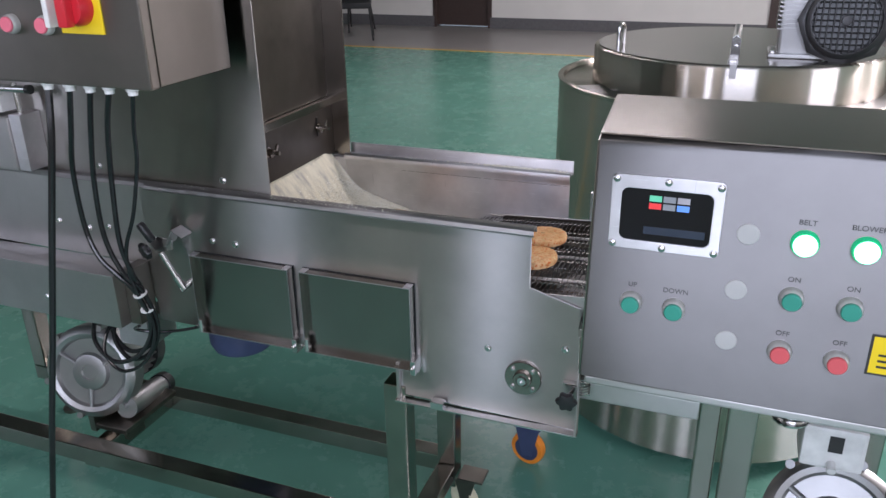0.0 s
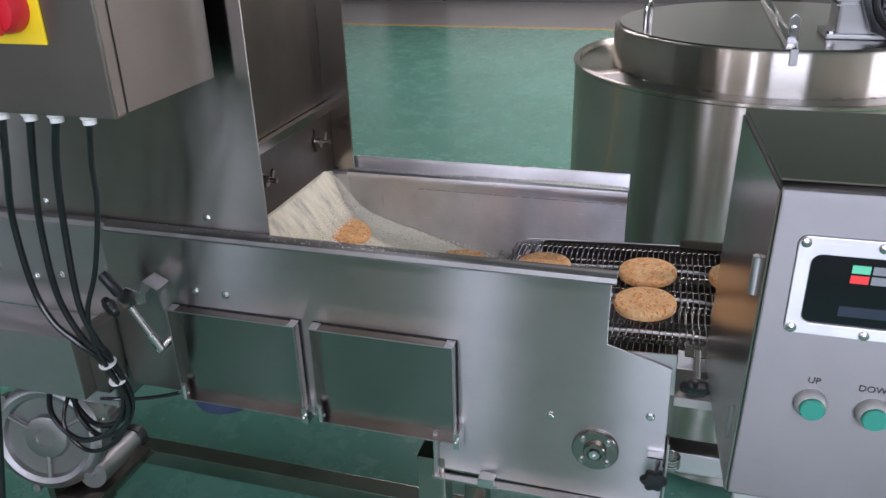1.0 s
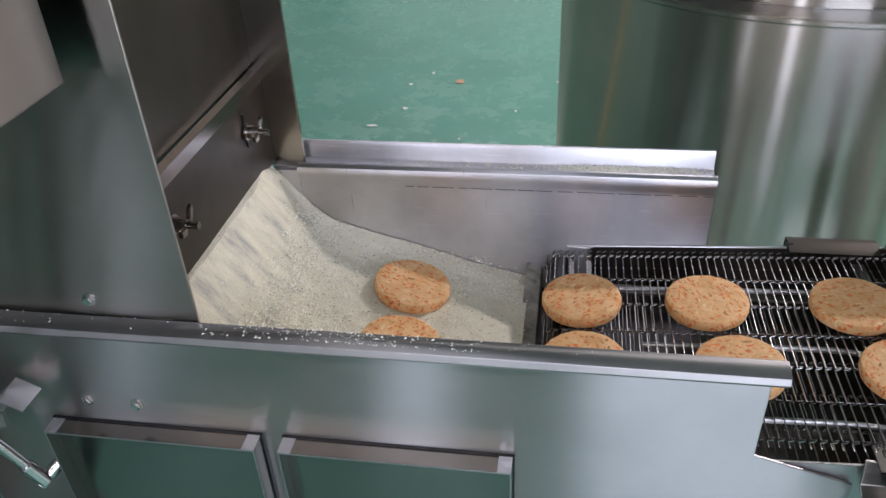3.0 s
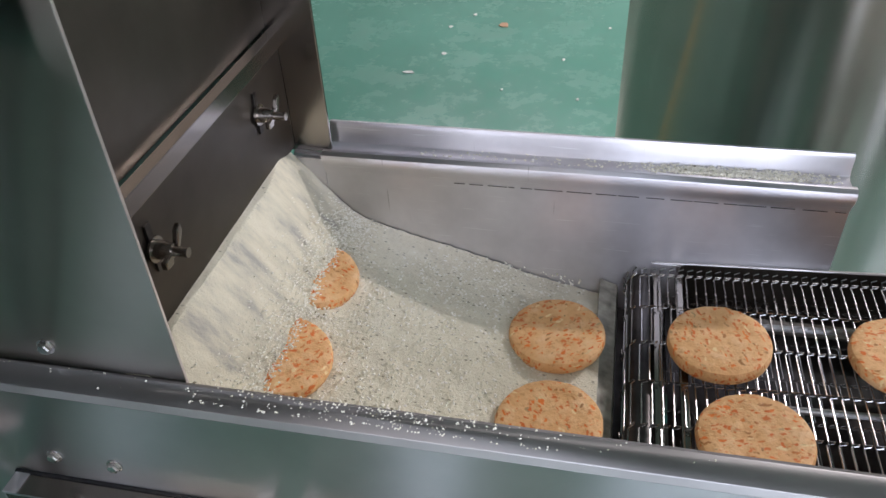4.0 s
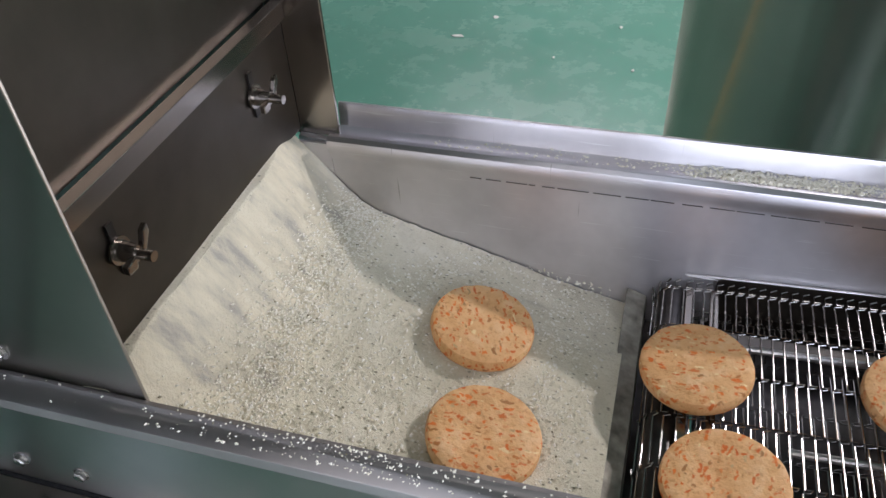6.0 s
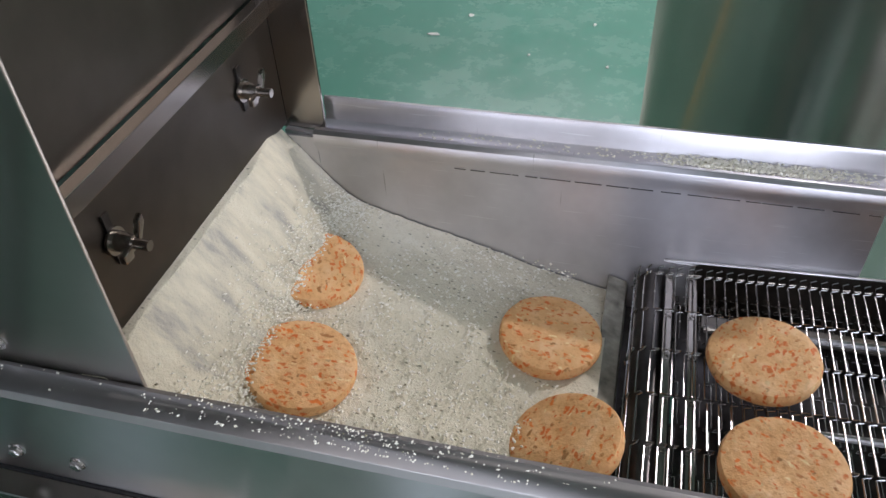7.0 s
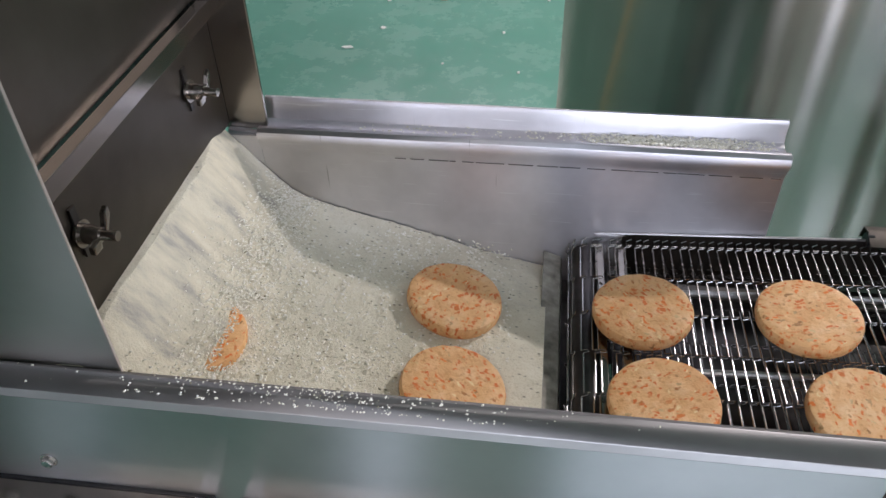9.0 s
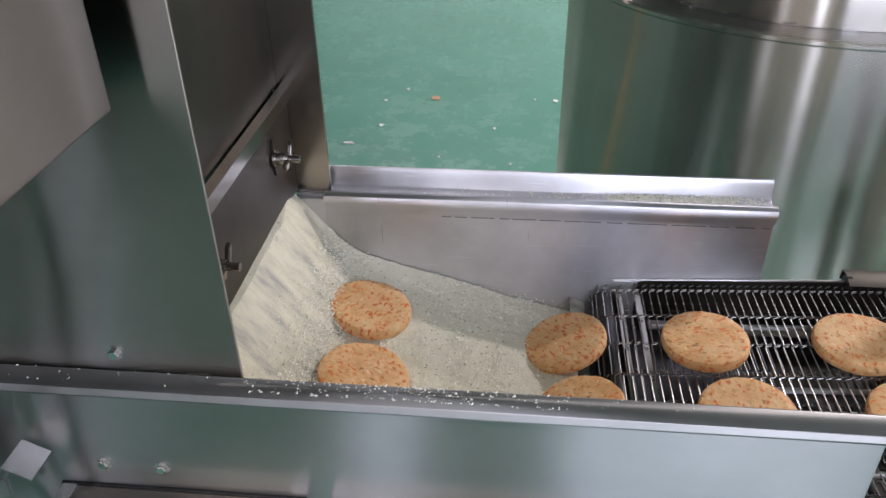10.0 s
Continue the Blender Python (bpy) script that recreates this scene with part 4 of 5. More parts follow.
# ---- patties ----
def patty_mesh(seed):
    bm = bmesh.new()
    R, H, seg = 0.0485, 0.0155, 44
    prof = [(0.0, 0.0), (0.5, 0.0), (0.90, 0.0), (0.975, 0.12), (1.0, 0.40), (0.995, 0.72), (0.965, 0.93), (0.90, 1.0), (0.7, 1.0), (0.5, 1.0), (0.28, 1.0), (0.0, 1.0)]
    rings = []
    for r, hh in prof:
        n = 1 if r == 0 else seg
        ring = []
        for i in range(n):
            a = 2 * math.pi * i / seg
            x, y = R * r * math.cos(a), R * r * math.sin(a)
            wob = 1 + 0.012 * noise.noise((math.cos(a) * 1.5, math.sin(a) * 1.5, seed)) + (0.01 * noise.noise((x * 160, y * 160, seed + hh * 3)) if r > 0.9 else 0)
            z = H * hh + (0.0011 * noise.noise((x * 110, y * 110, seed + 5)) if hh > 0.9 else 0)
            ring.append(bm.verts.new((x * wob, y * wob, z)))
        rings.append(ring)
    for a, b in zip(rings, rings[1:]):
        for i in range(seg):
            j = (i + 1) % seg
            if len(a) == 1:
                bm.faces.new((a[0], b[j], b[i]))
            elif len(b) == 1:
                bm.faces.new((a[i], a[j], b[0]))
            else:
                bm.faces.new((a[i], a[j], b[j], b[i]))
    return mesh("patty", bm, PATTY)


# seconds at which each patty of a row leaves the wire belt
BACK_ROW = (-0.83, 0.72, 2.05, 3.75, 5.15, 6.70, 8.40, 9.98, 11.44, 13.01)
FRONT_ROW = (-0.80, 0.80, 2.10, 3.77, 5.35, 6.94, 8.48, 10.08, 11.65, 13.2)
PATTIES = []
_meshes = [patty_mesh(s * 1.7) for s in range(5)]
for _y, _row in ((0.226, BACK_ROW), (0.112, FRONT_ROW)):
    for _i, _t in enumerate(_row):
        _ob = link("patty", _meshes[(_i * 2 + (_y < 0.2)) % 5])
        tagged(_ob, "round tan vegetable patty with orange carrot flecks", "patty", "patties on the belt")
        PATTIES.append((_ob, _y, _t, _i))


# ---- control cabinets ----
def button(cab, x, z, yf, cap, r=0.0148, name="push_button", label=""):
    b = part(name, lathe([(r, 0), (r, 0.006), (r * 0.94, 0.010), (r * 0.80, 0.0125), (r * 0.80, 0.010)], (x, yf, z), (0, -1, 0), 28), COLLAR, cab, label)
    c = part("cap", lathe([(r * 0.78, 0.008), (r * 0.78, 0.0155), (r * 0.70, 0.017), (0, 0.0172)], (x, yf, z), (0, -1, 0), 28), cap, b)
    c.matrix_parent_inverse = Matrix.Identity(4)
    return b


def conveyor_cabinet():
    yf, yb, x0, x1, z0, z1 = -0.318, -0.062, 0.705, 1.28, 0.898, 1.245
    c = thing("control_cabinet", "stainless steel control cabinet with screen and push buttons", "control cabinet", (1.0, -0.19, 0.9))
    prof = [(yf, z0), (yf, z1 - 0.012), (yf + 0.004, z1 - 0.003), (yf + 0.014, z1), (yb, z1), (yb, z0)]

    def skewed(bm):
        for v in bm.verts:
            v.co.x -= 0.018 * (v.co.y - yf) / (yb - yf) + 0.006 * (z1 - v.co.z) / (z1 - z0)
        return bm
    part("cabinet_body", skewed(prism(prof, "x", x0, x1)), STEEL_P, c, bevel=0.002)
    # added sheets on top and side, their darker base standing for dark reflections
    part("toned_top_sheet", skewed(prism([(yf + 0.012, z1 + 0.0012), (yf + 0.012, z1 + 0.003), (yb, z1 + 0.003), (yb, z1 + 0.0012)], "x", x0, x1)), STEEL_B, c, "smooth steel top with its dark reflection set into the colour")
    part("toned_side_sheet", skewed(boxed(x0 - 0.0022, x0 - 0.0004, yf + 0.003, yb - 0.001, z0 + 0.001, z1 - 0.005)), STEEL_B, c, "smooth steel side with its dark reflection set into the colour")
    part("lower_lip", skewed(boxed(x0 + 0.006, x1 - 0.006, yf + 0.004, yb - 0.006, z0 - 0.014, z0 - 0.0005)), STEEL, c, bevel=0.003)
    for z in (1.14, 0.965):
        part("hinge", rod((x0 - 0.006, yf + 0.035, z - 0.02), (x0 - 0.006, yf + 0.035, z + 0.02), 0.006, 12), STEEL_W, c)
    # screen behind a bolted frame
    fx0, fx1, fz0, fz1 = 0.725, 0.862, 1.102, 1.201
    def rounded(a0, a1, b0, b1, r, n=5):
        out = []
        for cx, cz, s in ((a1 - r, b1 - r, 0), (a0 + r, b1 - r, 90), (a0 + r, b0 + r, 180), (a1 - r, b0 + r, 270)):
            out += [(cx + r * math.cos(radians(s + 90 * k / n)), cz + r * math.sin(radians(s + 90 * k / n))) for k in range(n + 1)]
        return out
    bm = bmesh.new()
    o, i = rounded(fx0, fx1, fz0, fz1, 0.008), rounded(0.738, 0.849, 1.114, 1.184, 0.009)
    lay = [[bm.verts.new((p[0], y, p[1])) for p in q] for q, y in ((o, yf), (o, yf - 0.0035), (i, yf - 0.0035), (i, yf))]
    for a, b in zip(lay, lay[1:] + lay[:1]):
        for k in range(len(o)):
            bm.faces.new((a[k], a[(k + 1) % len(o)], b[(k + 1) % len(o)], b[k]))
    part("screen_frame", bm, STEEL_W, c, bevel=0.0008)
    part("screen_glass", prism(i, "y", yf - 0.0012, yf - 0.0004), SCREEN, c, "dark glossy screen")
    part("screen_housing", boxed(0.768, 0.843, yf - 0.0022, yf - 0.0013, 1.124, 1.134), plain("dark_blue_bezel", (0.03, 0.04, 0.06), 0.25), c)
    for k, (x, col) in enumerate(((0.780, (0.10, 0.5, 0.3)), (0.797, (0.2, 0.22, 0.24)), (0.814, (0.3, 0.3, 0.33)), (0.780, (0.7, 0.05, 0.05)), (0.797, (0.2, 0.22, 0.24)), (0.814, (0.12, 0.3, 0.8)))):
        z = 1.172 if k < 3 else 1.162
        part("screen_key", boxed(x - 0.0075, x + 0.0075, yf - 0.0024, yf - 0.0013, z - 0.0038, z + 0.0038), plain("screen_key", col, 0.3, emit=col, power=0.35), c)
    for x, z in ((0.731, 1.195), (0.794, 1.195), (0.856, 1.194), (0.731, 1.108), (0.793, 1.107), (0.856, 1.108)):
        part("screw", lathe([(0.0048, 0), (0.0045, 0.002), (0.002, 0.0035), (0, 0.0036)], (x, yf - 0.0035, z), (0, -1, 0), 14), CHROME, c)
    for x, z, cap, text, n in ((0.761, 1.026, TEAL, "UP", "green"), (0.816, 1.024, TEAL, "DOWN", "green"), (0.953, 1.061, TEAL, "ON", "green"), (1.019, 1.058, TEAL, "ON", "green"), (0.950, 0.986, REDCAP, "OFF", "red"), (1.016, 0.984, REDCAP, "OFF", "red")):
        button(c, x, z, yf, cap, label=n + " push button in a grey collar")
        lettering(text, x, yf - 0.0006, z + 0.0215, 0.0095, c)
    for x, z, text in ((0.957, 1.135, "BELT"), (1.023, 1.135, "BLOWER")):
        b = part("signal_lamp", lathe([(0.0165, 0), (0.0165, 0.006), (0.0150, 0.010), (0.0138, 0.010)], (x, yf, z), (0, -1, 0), 28), LENS, c, "lit green signal lamp")
        part("lens", lathe([(0.0136, 0.006), (0.0136, 0.012), (0.009, 0.016), (0, 0.017)], (x, yf, z), (0, -1, 0), 28), LAMP, b).matrix_parent_inverse = Matrix.Identity(4)
        lettering(text, x, yf - 0.0006, z + 0.0225, 0.0095, c)
    for x, z in ((0.893, 1.138), (0.888, 1.062), (0.885, 0.989)):
        part("blanking_plug", lathe([(0.0135, 0), (0.0135, 0.0012), (0.0125, 0.002), (0, 0.0021)], (x, yf, z), (0, -1, 0), 28), BLANK, c, "flat grey blanking plug")
    part("warning_label", boxed(1.052, 1.10, yf - 0.001, yf - 0.0002, 0.975, 1.025), YELLOW, c, "yellow warning label with a black border")
    bm = boxed(1.049, 1.103, yf - 0.0006, yf - 0.0001, 0.972, 1.028)
    part("label_border", bm, INK, c)
    for k in range(3):
        part("label_bar", boxed(1.060, 1.092, yf - 0.0015, yf - 0.001, 0.983 + k * 0.008, 0.986 + k * 0.008), INK, c)
    # carrier under the cabinet
    part("carrier", boxed(0.968, 1.0, -0.06, 0.019, 0.80, 0.88), STEEL, c)
    part("pillar", boxed(0.914, 0.962, -0.061, -0.013, 0.02, 0.884), STEEL_R, c, bevel=0.003)
    part("pillar_base", boxed(0.89, 0.985, -0.09, 0.012, 0.0, 0.019), STEEL_D, c)
    return c


conveyor_cabinet()


def hopper_cabinet():
    yf, yb, x0, x1, z0, z1 = -0.248, -0.022, -0.62, -0.038, 1.245, 1.66
    c = thing("control_cabinet", "stainless steel control cabinet with a red rotary switch", "control cabinet", (-0.3, -0.1, 1.245))
    part("cabinet_door", boxed(x0, x1, yf, yf + 0.024, z0, z1), STEEL_C, c, bevel=0.004)
    part("cabinet_body", boxed(x0 + 0.004, x1 - 0.002, yf + 0.0265, yb, z0 + 0.002, z1 - 0.002), STEEL_C, c, bevel=0.002)
    part("mount", boxed(x0 + 0.1, x1 - 0.1, yb + 0.0005, 0.0045, z0 + 0.08, z1 - 0.05), STEEL_D, c)
    for x in (-0.385, -0.307, -0.232):
        button(c, x, 1.345, yf, PINK, 0.0165, label="clear push button with a pink cap")
    part("switch_plate", boxed(-0.200, -0.112, yf - 0.003, yf, 1.333, 1.421), YELLOW, c, "square yellow switch plate", bevel=0.001)
    part("switch_knob", lathe([(0.030, 0), (0.030, 0.010), (0.026, 0.024), (0, 0.025)], (-0.155, yf - 0.003, 1.376), (0, -1, 0), 32), REDKNOB, c, "red rotary isolator knob", bevel=0.0)
    part("knob_bar", boxed(-0.165, -0.145, yf - 0.044, yf - 0.026, 1.347, 1.405), REDKNOB, c, bevel=0.004)
    part("lock_clip", boxed(-0.201, -0.190, yf - 0.035, yf - 0.003, 1.345, 1.40), WHITE, c, "clear plastic locking clip", bevel=0.003)
    for x in (-0.283, -0.234, -0.189, -0.148, -0.098):
        part("cable_gland", lathe([(0.011, 0), (0.011, 0.006), (0.0085, 0.008), (0.0085, 0.014)], (x, -0.225, z0), (0, 0, -1), 14), WHITE, c, "pale plastic cable gland")
    return c


hopper_cabinet()


def cable(pts, r, label):
    ob = part("cable", tube(glide(pts, 10), r, 10), RUBBER)
    return tagged(ob, label, "cable", "cables of the cabinet")


_z = 1.238
cable([(-0.283, -0.225, _z), (-0.285, -0.24, 1.144), (-0.318, -0.25, 0.977), (-0.384, -0.25, 0.723), (-0.44, -0.255, 0.5), (-0.50, -0.25, 0.283), (-0.55, -0.25, 0.10), (-0.60, -0.25, 0.007), (-0.75, -0.25, 0.006)], 0.0065, "thick black cable hanging from the cabinet to the floor")
TAIL = [(-0.256, -0.10, 0.697), (-0.300, -0.095, 0.618), (-0.380, -0.085, 0.580), (-0.445, -0.06, 0.615), (-0.462, 0.0, 0.665), (-0.46, 0.08, 0.66)]
for _k, _pts in enumerate(([(-0.234, -0.225, _z), (-0.275, -0.20, 1.16), (-0.335, -0.16, 1.055), (-0.344, -0.15, 0.937), (-0.323, -0.15, 0.872), (-0.288, -0.145, 0.833)],
                           [(-0.189, -0.225, _z), (-0.235, -0.195, 1.155), (-0.292, -0.155, 1.037), (-0.298, -0.15, 0.919), (-0.275, -0.142, 0.838)],
                           [(-0.148, -0.225, _z), (-0.200, -0.19, 1.16), (-0.248, -0.155, 1.042), (-0.261, -0.15, 0.911), (-0.252, -0.14, 0.838)],
                           [(-0.098, -0.225, _z), (-0.150, -0.18, 1.16), (-0.180, -0.155, 1.082), (-0.214, -0.15, 0.977), (-0.249, -0.148, 0.900), (-0.262, -0.138, 0.836)])):
    _o = Vector(((-0.006, 0.006, 0.0, 0.004)[_k], (-0.004, 0.002, 0.007, -0.007)[_k], (0.0, 0.002, 0.007, -0.006)[_k]))
    cable(_pts + [tuple(Vector((-0.258, -0.125, 0.790)) + _o)] + [tuple(Vector(p) + _o * (1 + 0.8 * n)) for n, p in enumerate(TAIL)], 0.004 if _k == 3 else 0.0052, "black cable bound into a bundle beside the blower")
cable([(-0.30, -0.1, 0.69), (-0.36, -0.05, 0.645), (-0.32, -0.02, 0.63), (-0.25, -0.012, 0.645), (-0.205, -0.006, 0.66)], 0.0035, "thin black cable running to the cover")
for _p, _d in (((-0.258, -0.124, 0.786), (0.1, 0.3, -1)), ((-0.257, -0.112, 0.745), (0.0, 0.2, -1))):
    tagged(part("cable_tie", lathe([(0.0145, -0.002), (0.015, 0), (0.0145, 0.002)], _p, _d, 18), WHITE), "white cable tie round the black bundle", "cable tie")


# ---- blowers and motors ----
def blower(cx, cy, cz, r, axis, label, side):
    b = thing("side_channel_blower", label, "blower", (cx, cy, 0))
    ax = Vector(axis).normalized()
    o = Vector((cx, cy, cz))
    prof = [(r * 0.96, -0.055), (r, -0.05), (r, -0.004), (r * 0.97, 0.0), (r * 0.93, 0.006), (r * 0.85, 0.011), (r * 0.76, 0.006), (r * 0.72, -0.004), (r * 0.42, -0.006), (r * 0.38, 0.004), (r * 0.30, 0.007), (r * 0.17, 0.007), (r * 0.15, 0.003), (0, 0.003)]
    part("housing", lathe(prof, o, ax, 44), ALU, b, "cast aluminium blower housing")
    rot = frame_of(ax)
    for k in range(3):
        a = radians(30 + 120 * k)
        d = rot @ Vector((math.cos(a), math.sin(a), 0))
        part("rib", rod(o + d * r * 0.36, o + d * r * 0.76, 0.006, 8), ALU, b)
    for k in range(6):
        a = radians(60 * k + 15)
        d = rot @ Vector((math.cos(a), math.sin(a), 0))
        part("lug", rod(o + d * r * 1.0 - ax * 0.02, o + d * r * 1.0 + ax * 0.006, 0.009, 10), ALU, b)
    # motor behind, with cooling fins
    bm = rod(o - ax * 0.056, o - ax * 0.22, r * 0.52, 28)
    part("motor_body", bm, ALU, b)
    bm = bmesh.new()
    for k in range(22):
        a = radians(360 / 22 * k)
        d = rot @ Vector((math.cos(a), math.sin(a), 0))
        t = (rot @ Vector((-math.sin(a), math.cos(a), 0))) * 0.002
        q = [o - ax * 0.06 + d * r * 0.5 + t, o - ax * 0.21 + d * r * 0.5 + t, o - ax * 0.21 + d * r * 0.62 + t, o - ax * 0.06 + d * r * 0.62 + t]
        u = [bm.verts.new(p) for p in q]
        w = [bm.verts.new(p - 2 * t) for p in q]
        bm.faces.new(u)
        bm.faces.new(w[::-1])
        for i in range(4):
            bm.faces.new((u[i], w[i], w[(i + 1) % 4], u[(i + 1) % 4]))
    part("cooling_fins", bm, ALU, b)
    part("fan_cover", lathe([(r * 0.64, 0), (r * 0.64, 0.045), (r * 0.56, 0.06), (0, 0.062)], o - ax * 0.215, -ax, 28), BLACK, b)
    # outlet pipe along the side
    low = o + Vector((side * r * 0.75, 0, -r * 0.75))
    part("outlet_pipe", rod(low - ax * 0.01, low - ax * 0.19, r * 0.24, 22), ALU, b, "tan and steel silencer pipe")
    part("pipe_cap", lathe([(r * 0.27, 0), (r * 0.27, 0.03), (r * 0.2, 0.034)], low - ax * 0.19, -ax, 22), BLACK, b)
    return b


_lb = blower(-0.685, 0.09, 0.385, 0.128, (0.22, -1, 0.25), "silver side-channel blower standing on the frame", 1)
part("blower_foot", boxed(-0.66, -0.56, 0.05, 0.26, 0.236, 0.25), STEEL_D, _lb, bevel=0.002)
part("blower_leg", boxed(-0.74, -0.72, 0.10, 0.16, 0.176, 0.29), STEEL_D, _lb)
part("blower_leg", boxed(-0.62, -0.60, 0.10, 0.16, 0.176, 0.29), STEEL_D, _lb)
part("junction_box", boxed(-0.60, -0.50, 0.13, 0.24, 0.47, 0.55), STEEL_W, _lb, bevel=0.006)

_rb = blower(1.125, 0.04, 0.45, 0.125, (-0.1, -0.75, 0.65), "silver side-channel blower under the control cabinet", 1)
part("blower_leg", boxed(1.10, 1.17, 0.09, 0.15, 0.0, 0.36), STEEL_D, _rb)
_jb = part("junction_box", boxed(1.055, 1.165, 0.09, 0.18, 0.535, 0.625), WHITE, _rb, "white plastic terminal box", bevel=0.008)
part("box_label", boxed(1.10, 1.125, 0.0885, 0.0895, 0.575, 0.61), INK, _rb, "dark rating label")
part("box_gland", rod((1.11, 0.089, 0.55), (1.11, 0.07, 0.545), 0.008, 12), WHITE, _rb)
tagged(part("conduit_coil", tube([(1.03 + 0.03 * math.cos(a * 0.5), 0.10 + 0.03 * math.sin(a * 0.5), 0.62 + a * 0.0007) for a in range(70)], 0.004, 7), CHROME), "coil of bright flexible metal conduit", "conduit")
tagged(part("cable", tube(glide([(1.0, 0.08, 0.70), (1.05, 0.06, 0.70), (1.15, 0.05, 0.675), (1.3, 0.05, 0.64), (1.4, 0.06, 0.60)], 8), 0.006), RUBBER), "black cable under the control cabinet", "cable")


def blue_motor():
    m = thing("blue_motor", "dark blue enamelled motor below the machine", "motor", (-0.30, 0.25, 0.6))
    part("fan_cowl", lathe([(0.082, 0), (0.084, -0.02), (0.084, -0.065), (0.075, -0.085), (0.05, -0.095), (0, -0.097)], (-0.297, 0.25, 0.545), (0, 0, 1), 36), BLUE, m)
    part("body", lathe([(0.07, 0), (0.07, 0.054)], (-0.297, 0.25, 0.546), (0, 0, 1), 30), BLUE, m)
    for k in range(20):
        a = radians(18 * k)
        part("vent_slot", boxed(-0.003, 0.003, -0.0855, -0.083, -0.012, 0.0), BLACK, m).matrix_basis = Matrix.Translation((-0.297, 0.25, 0.541)) @ Matrix.Rotation(a, 4, "Z")


blue_motor()


# ---- tank with its drive ----
def tank():
    cx, cy, R = 0.842, 1.245, 0.515
    t = thing("batter_tank", "large round polished stainless steel mixing tank", "tank", (cx, cy, 0))
    part("shell", lathe([(R, 0.03), (R, 1.046), (R + 0.004, 1.050), (R + 0.004, 1.056), (R - 0.012, 1.056), (R - 0.016, 1.045)], (cx, cy, 0), (0, 0, 1), 96), STEEL_T, t)
    # ring plate, open at one side
    bm = bmesh.new()
    n = 80
    a0, a1 = radians(-152), radians(150)
    rows = []
    for k in range(n + 1):
        a = a0 + (a1 - a0) * k / n
        d = Vector((math.cos(a), math.sin(a), 0))
        rows.append([bm.verts.new(Vector((cx, cy, 0)) + d * r + Vector((0, 0, z))) for r, z in ((R - 0.015, 1.046), (0.41, 1.046), (0.41, 1.043), (R - 0.015, 1.043))])
    for p, q in zip(rows, rows[1:]):
        for i in range(4):
            bm.faces.new((p[i], q[i], q[(i + 1) % 4], p[(i + 1) % 4]))
    bm.faces.new(rows[0])
    bm.faces.new(rows[-1][::-1])
    part("ring_plate", bm, STEEL, t)
    # dark sheet added inside the shell for the shade in the open gap
    part("shell_shade_lining", lathe([(R - 0.017, 0.705), (R - 0.017, 1.0445), (R - 0.0162, 1.0445), (R - 0.0162, 0.705)], (cx, cy, 0), (0, 0, 1), 72), STEEL_D, t)
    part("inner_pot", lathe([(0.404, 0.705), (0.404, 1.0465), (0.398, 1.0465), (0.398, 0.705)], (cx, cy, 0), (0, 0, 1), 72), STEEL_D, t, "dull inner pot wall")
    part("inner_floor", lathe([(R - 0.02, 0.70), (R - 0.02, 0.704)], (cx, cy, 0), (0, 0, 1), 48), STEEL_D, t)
    lid = part("lid", lathe([(0.413, 1.047), (0.413, 1.142), (0.410, 1.147), (0.404, 1.149), (0, 1.150)], (cx, cy, 0), (0, 0, 1), 96), STEEL_T, t, "raised round steel lid")
    def on_lid(name, bm, mat, label="", bevel=0.0):
        ob = part(name, bm, mat, lid, label, bevel)
        ob.matrix_parent_inverse = Matrix.Identity(4)
        return ob
    on_lid("lid_plate", lathe([(0.400, 1.1505), (0.399, 1.152), (0, 1.1525)], (cx, cy, 0), (0, 0, 1), 80), STEEL_B, "dull flat steel lid top")
    on_lid("lid_handle", tube(glide([(0.515, 1.12, 1.15), (0.515, 1.12, 1.20), (0.52, 1.135, 1.212), (0.525, 1.15, 1.20), (0.525, 1.15, 1.15)], 6), 0.006, 10), CHROME)
    on_lid("lid_seam", strip([(0.83, 1.153), (0.831, 1.163), (0.85, 1.164), (0.851, 1.153)], "y", 0.85, 1.62, 0.002), STEEL, "folded steel seam across the lid")
    on_lid("hinge_plate", boxed(0.836, 0.852, 0.824, 0.830, 1.122, 1.156), STEEL, "steel hinge plate", 0.001)
    on_lid("hinge_tab", prism([(0.832, 1.150), (0.832, 1.212), (0.842, 1.222), (0.855, 1.212), (0.855, 1.150)], "y", 0.885, 0.891), CHROME, "", 0.001)
    on_lid("hinge_pin", rod((0.844, 0.87, 1.19), (0.844, 0.91, 1.19), 0.006, 12), CHROME)
    for k in range(4):
        part("tank_leg", rod((cx + 0.42 * math.cos(radians(45 + 90 * k)), cy + 0.42 * math.sin(radians(45 + 90 * k)), 0), (cx + 0.42 * math.cos(radians(45 + 90 * k)), cy + 0.42 * math.sin(radians(45 + 90 * k)), 0.122), 0.03, 18), STEEL_D, t)
    for k in range(9):
        a = radians(-140 + 13 * k)
        part("weld_bead", boxed(-0.012, 0.012, -0.0025, 0.0025, 0, 0.003), CHROME, t).matrix_basis = Matrix.Translation((cx + 0.418 * math.cos(a), cy + 0.418 * math.sin(a), 1.0465)) @ Matrix.Rotation(a + math.pi / 2, 4, "Z")
    return t


tank()


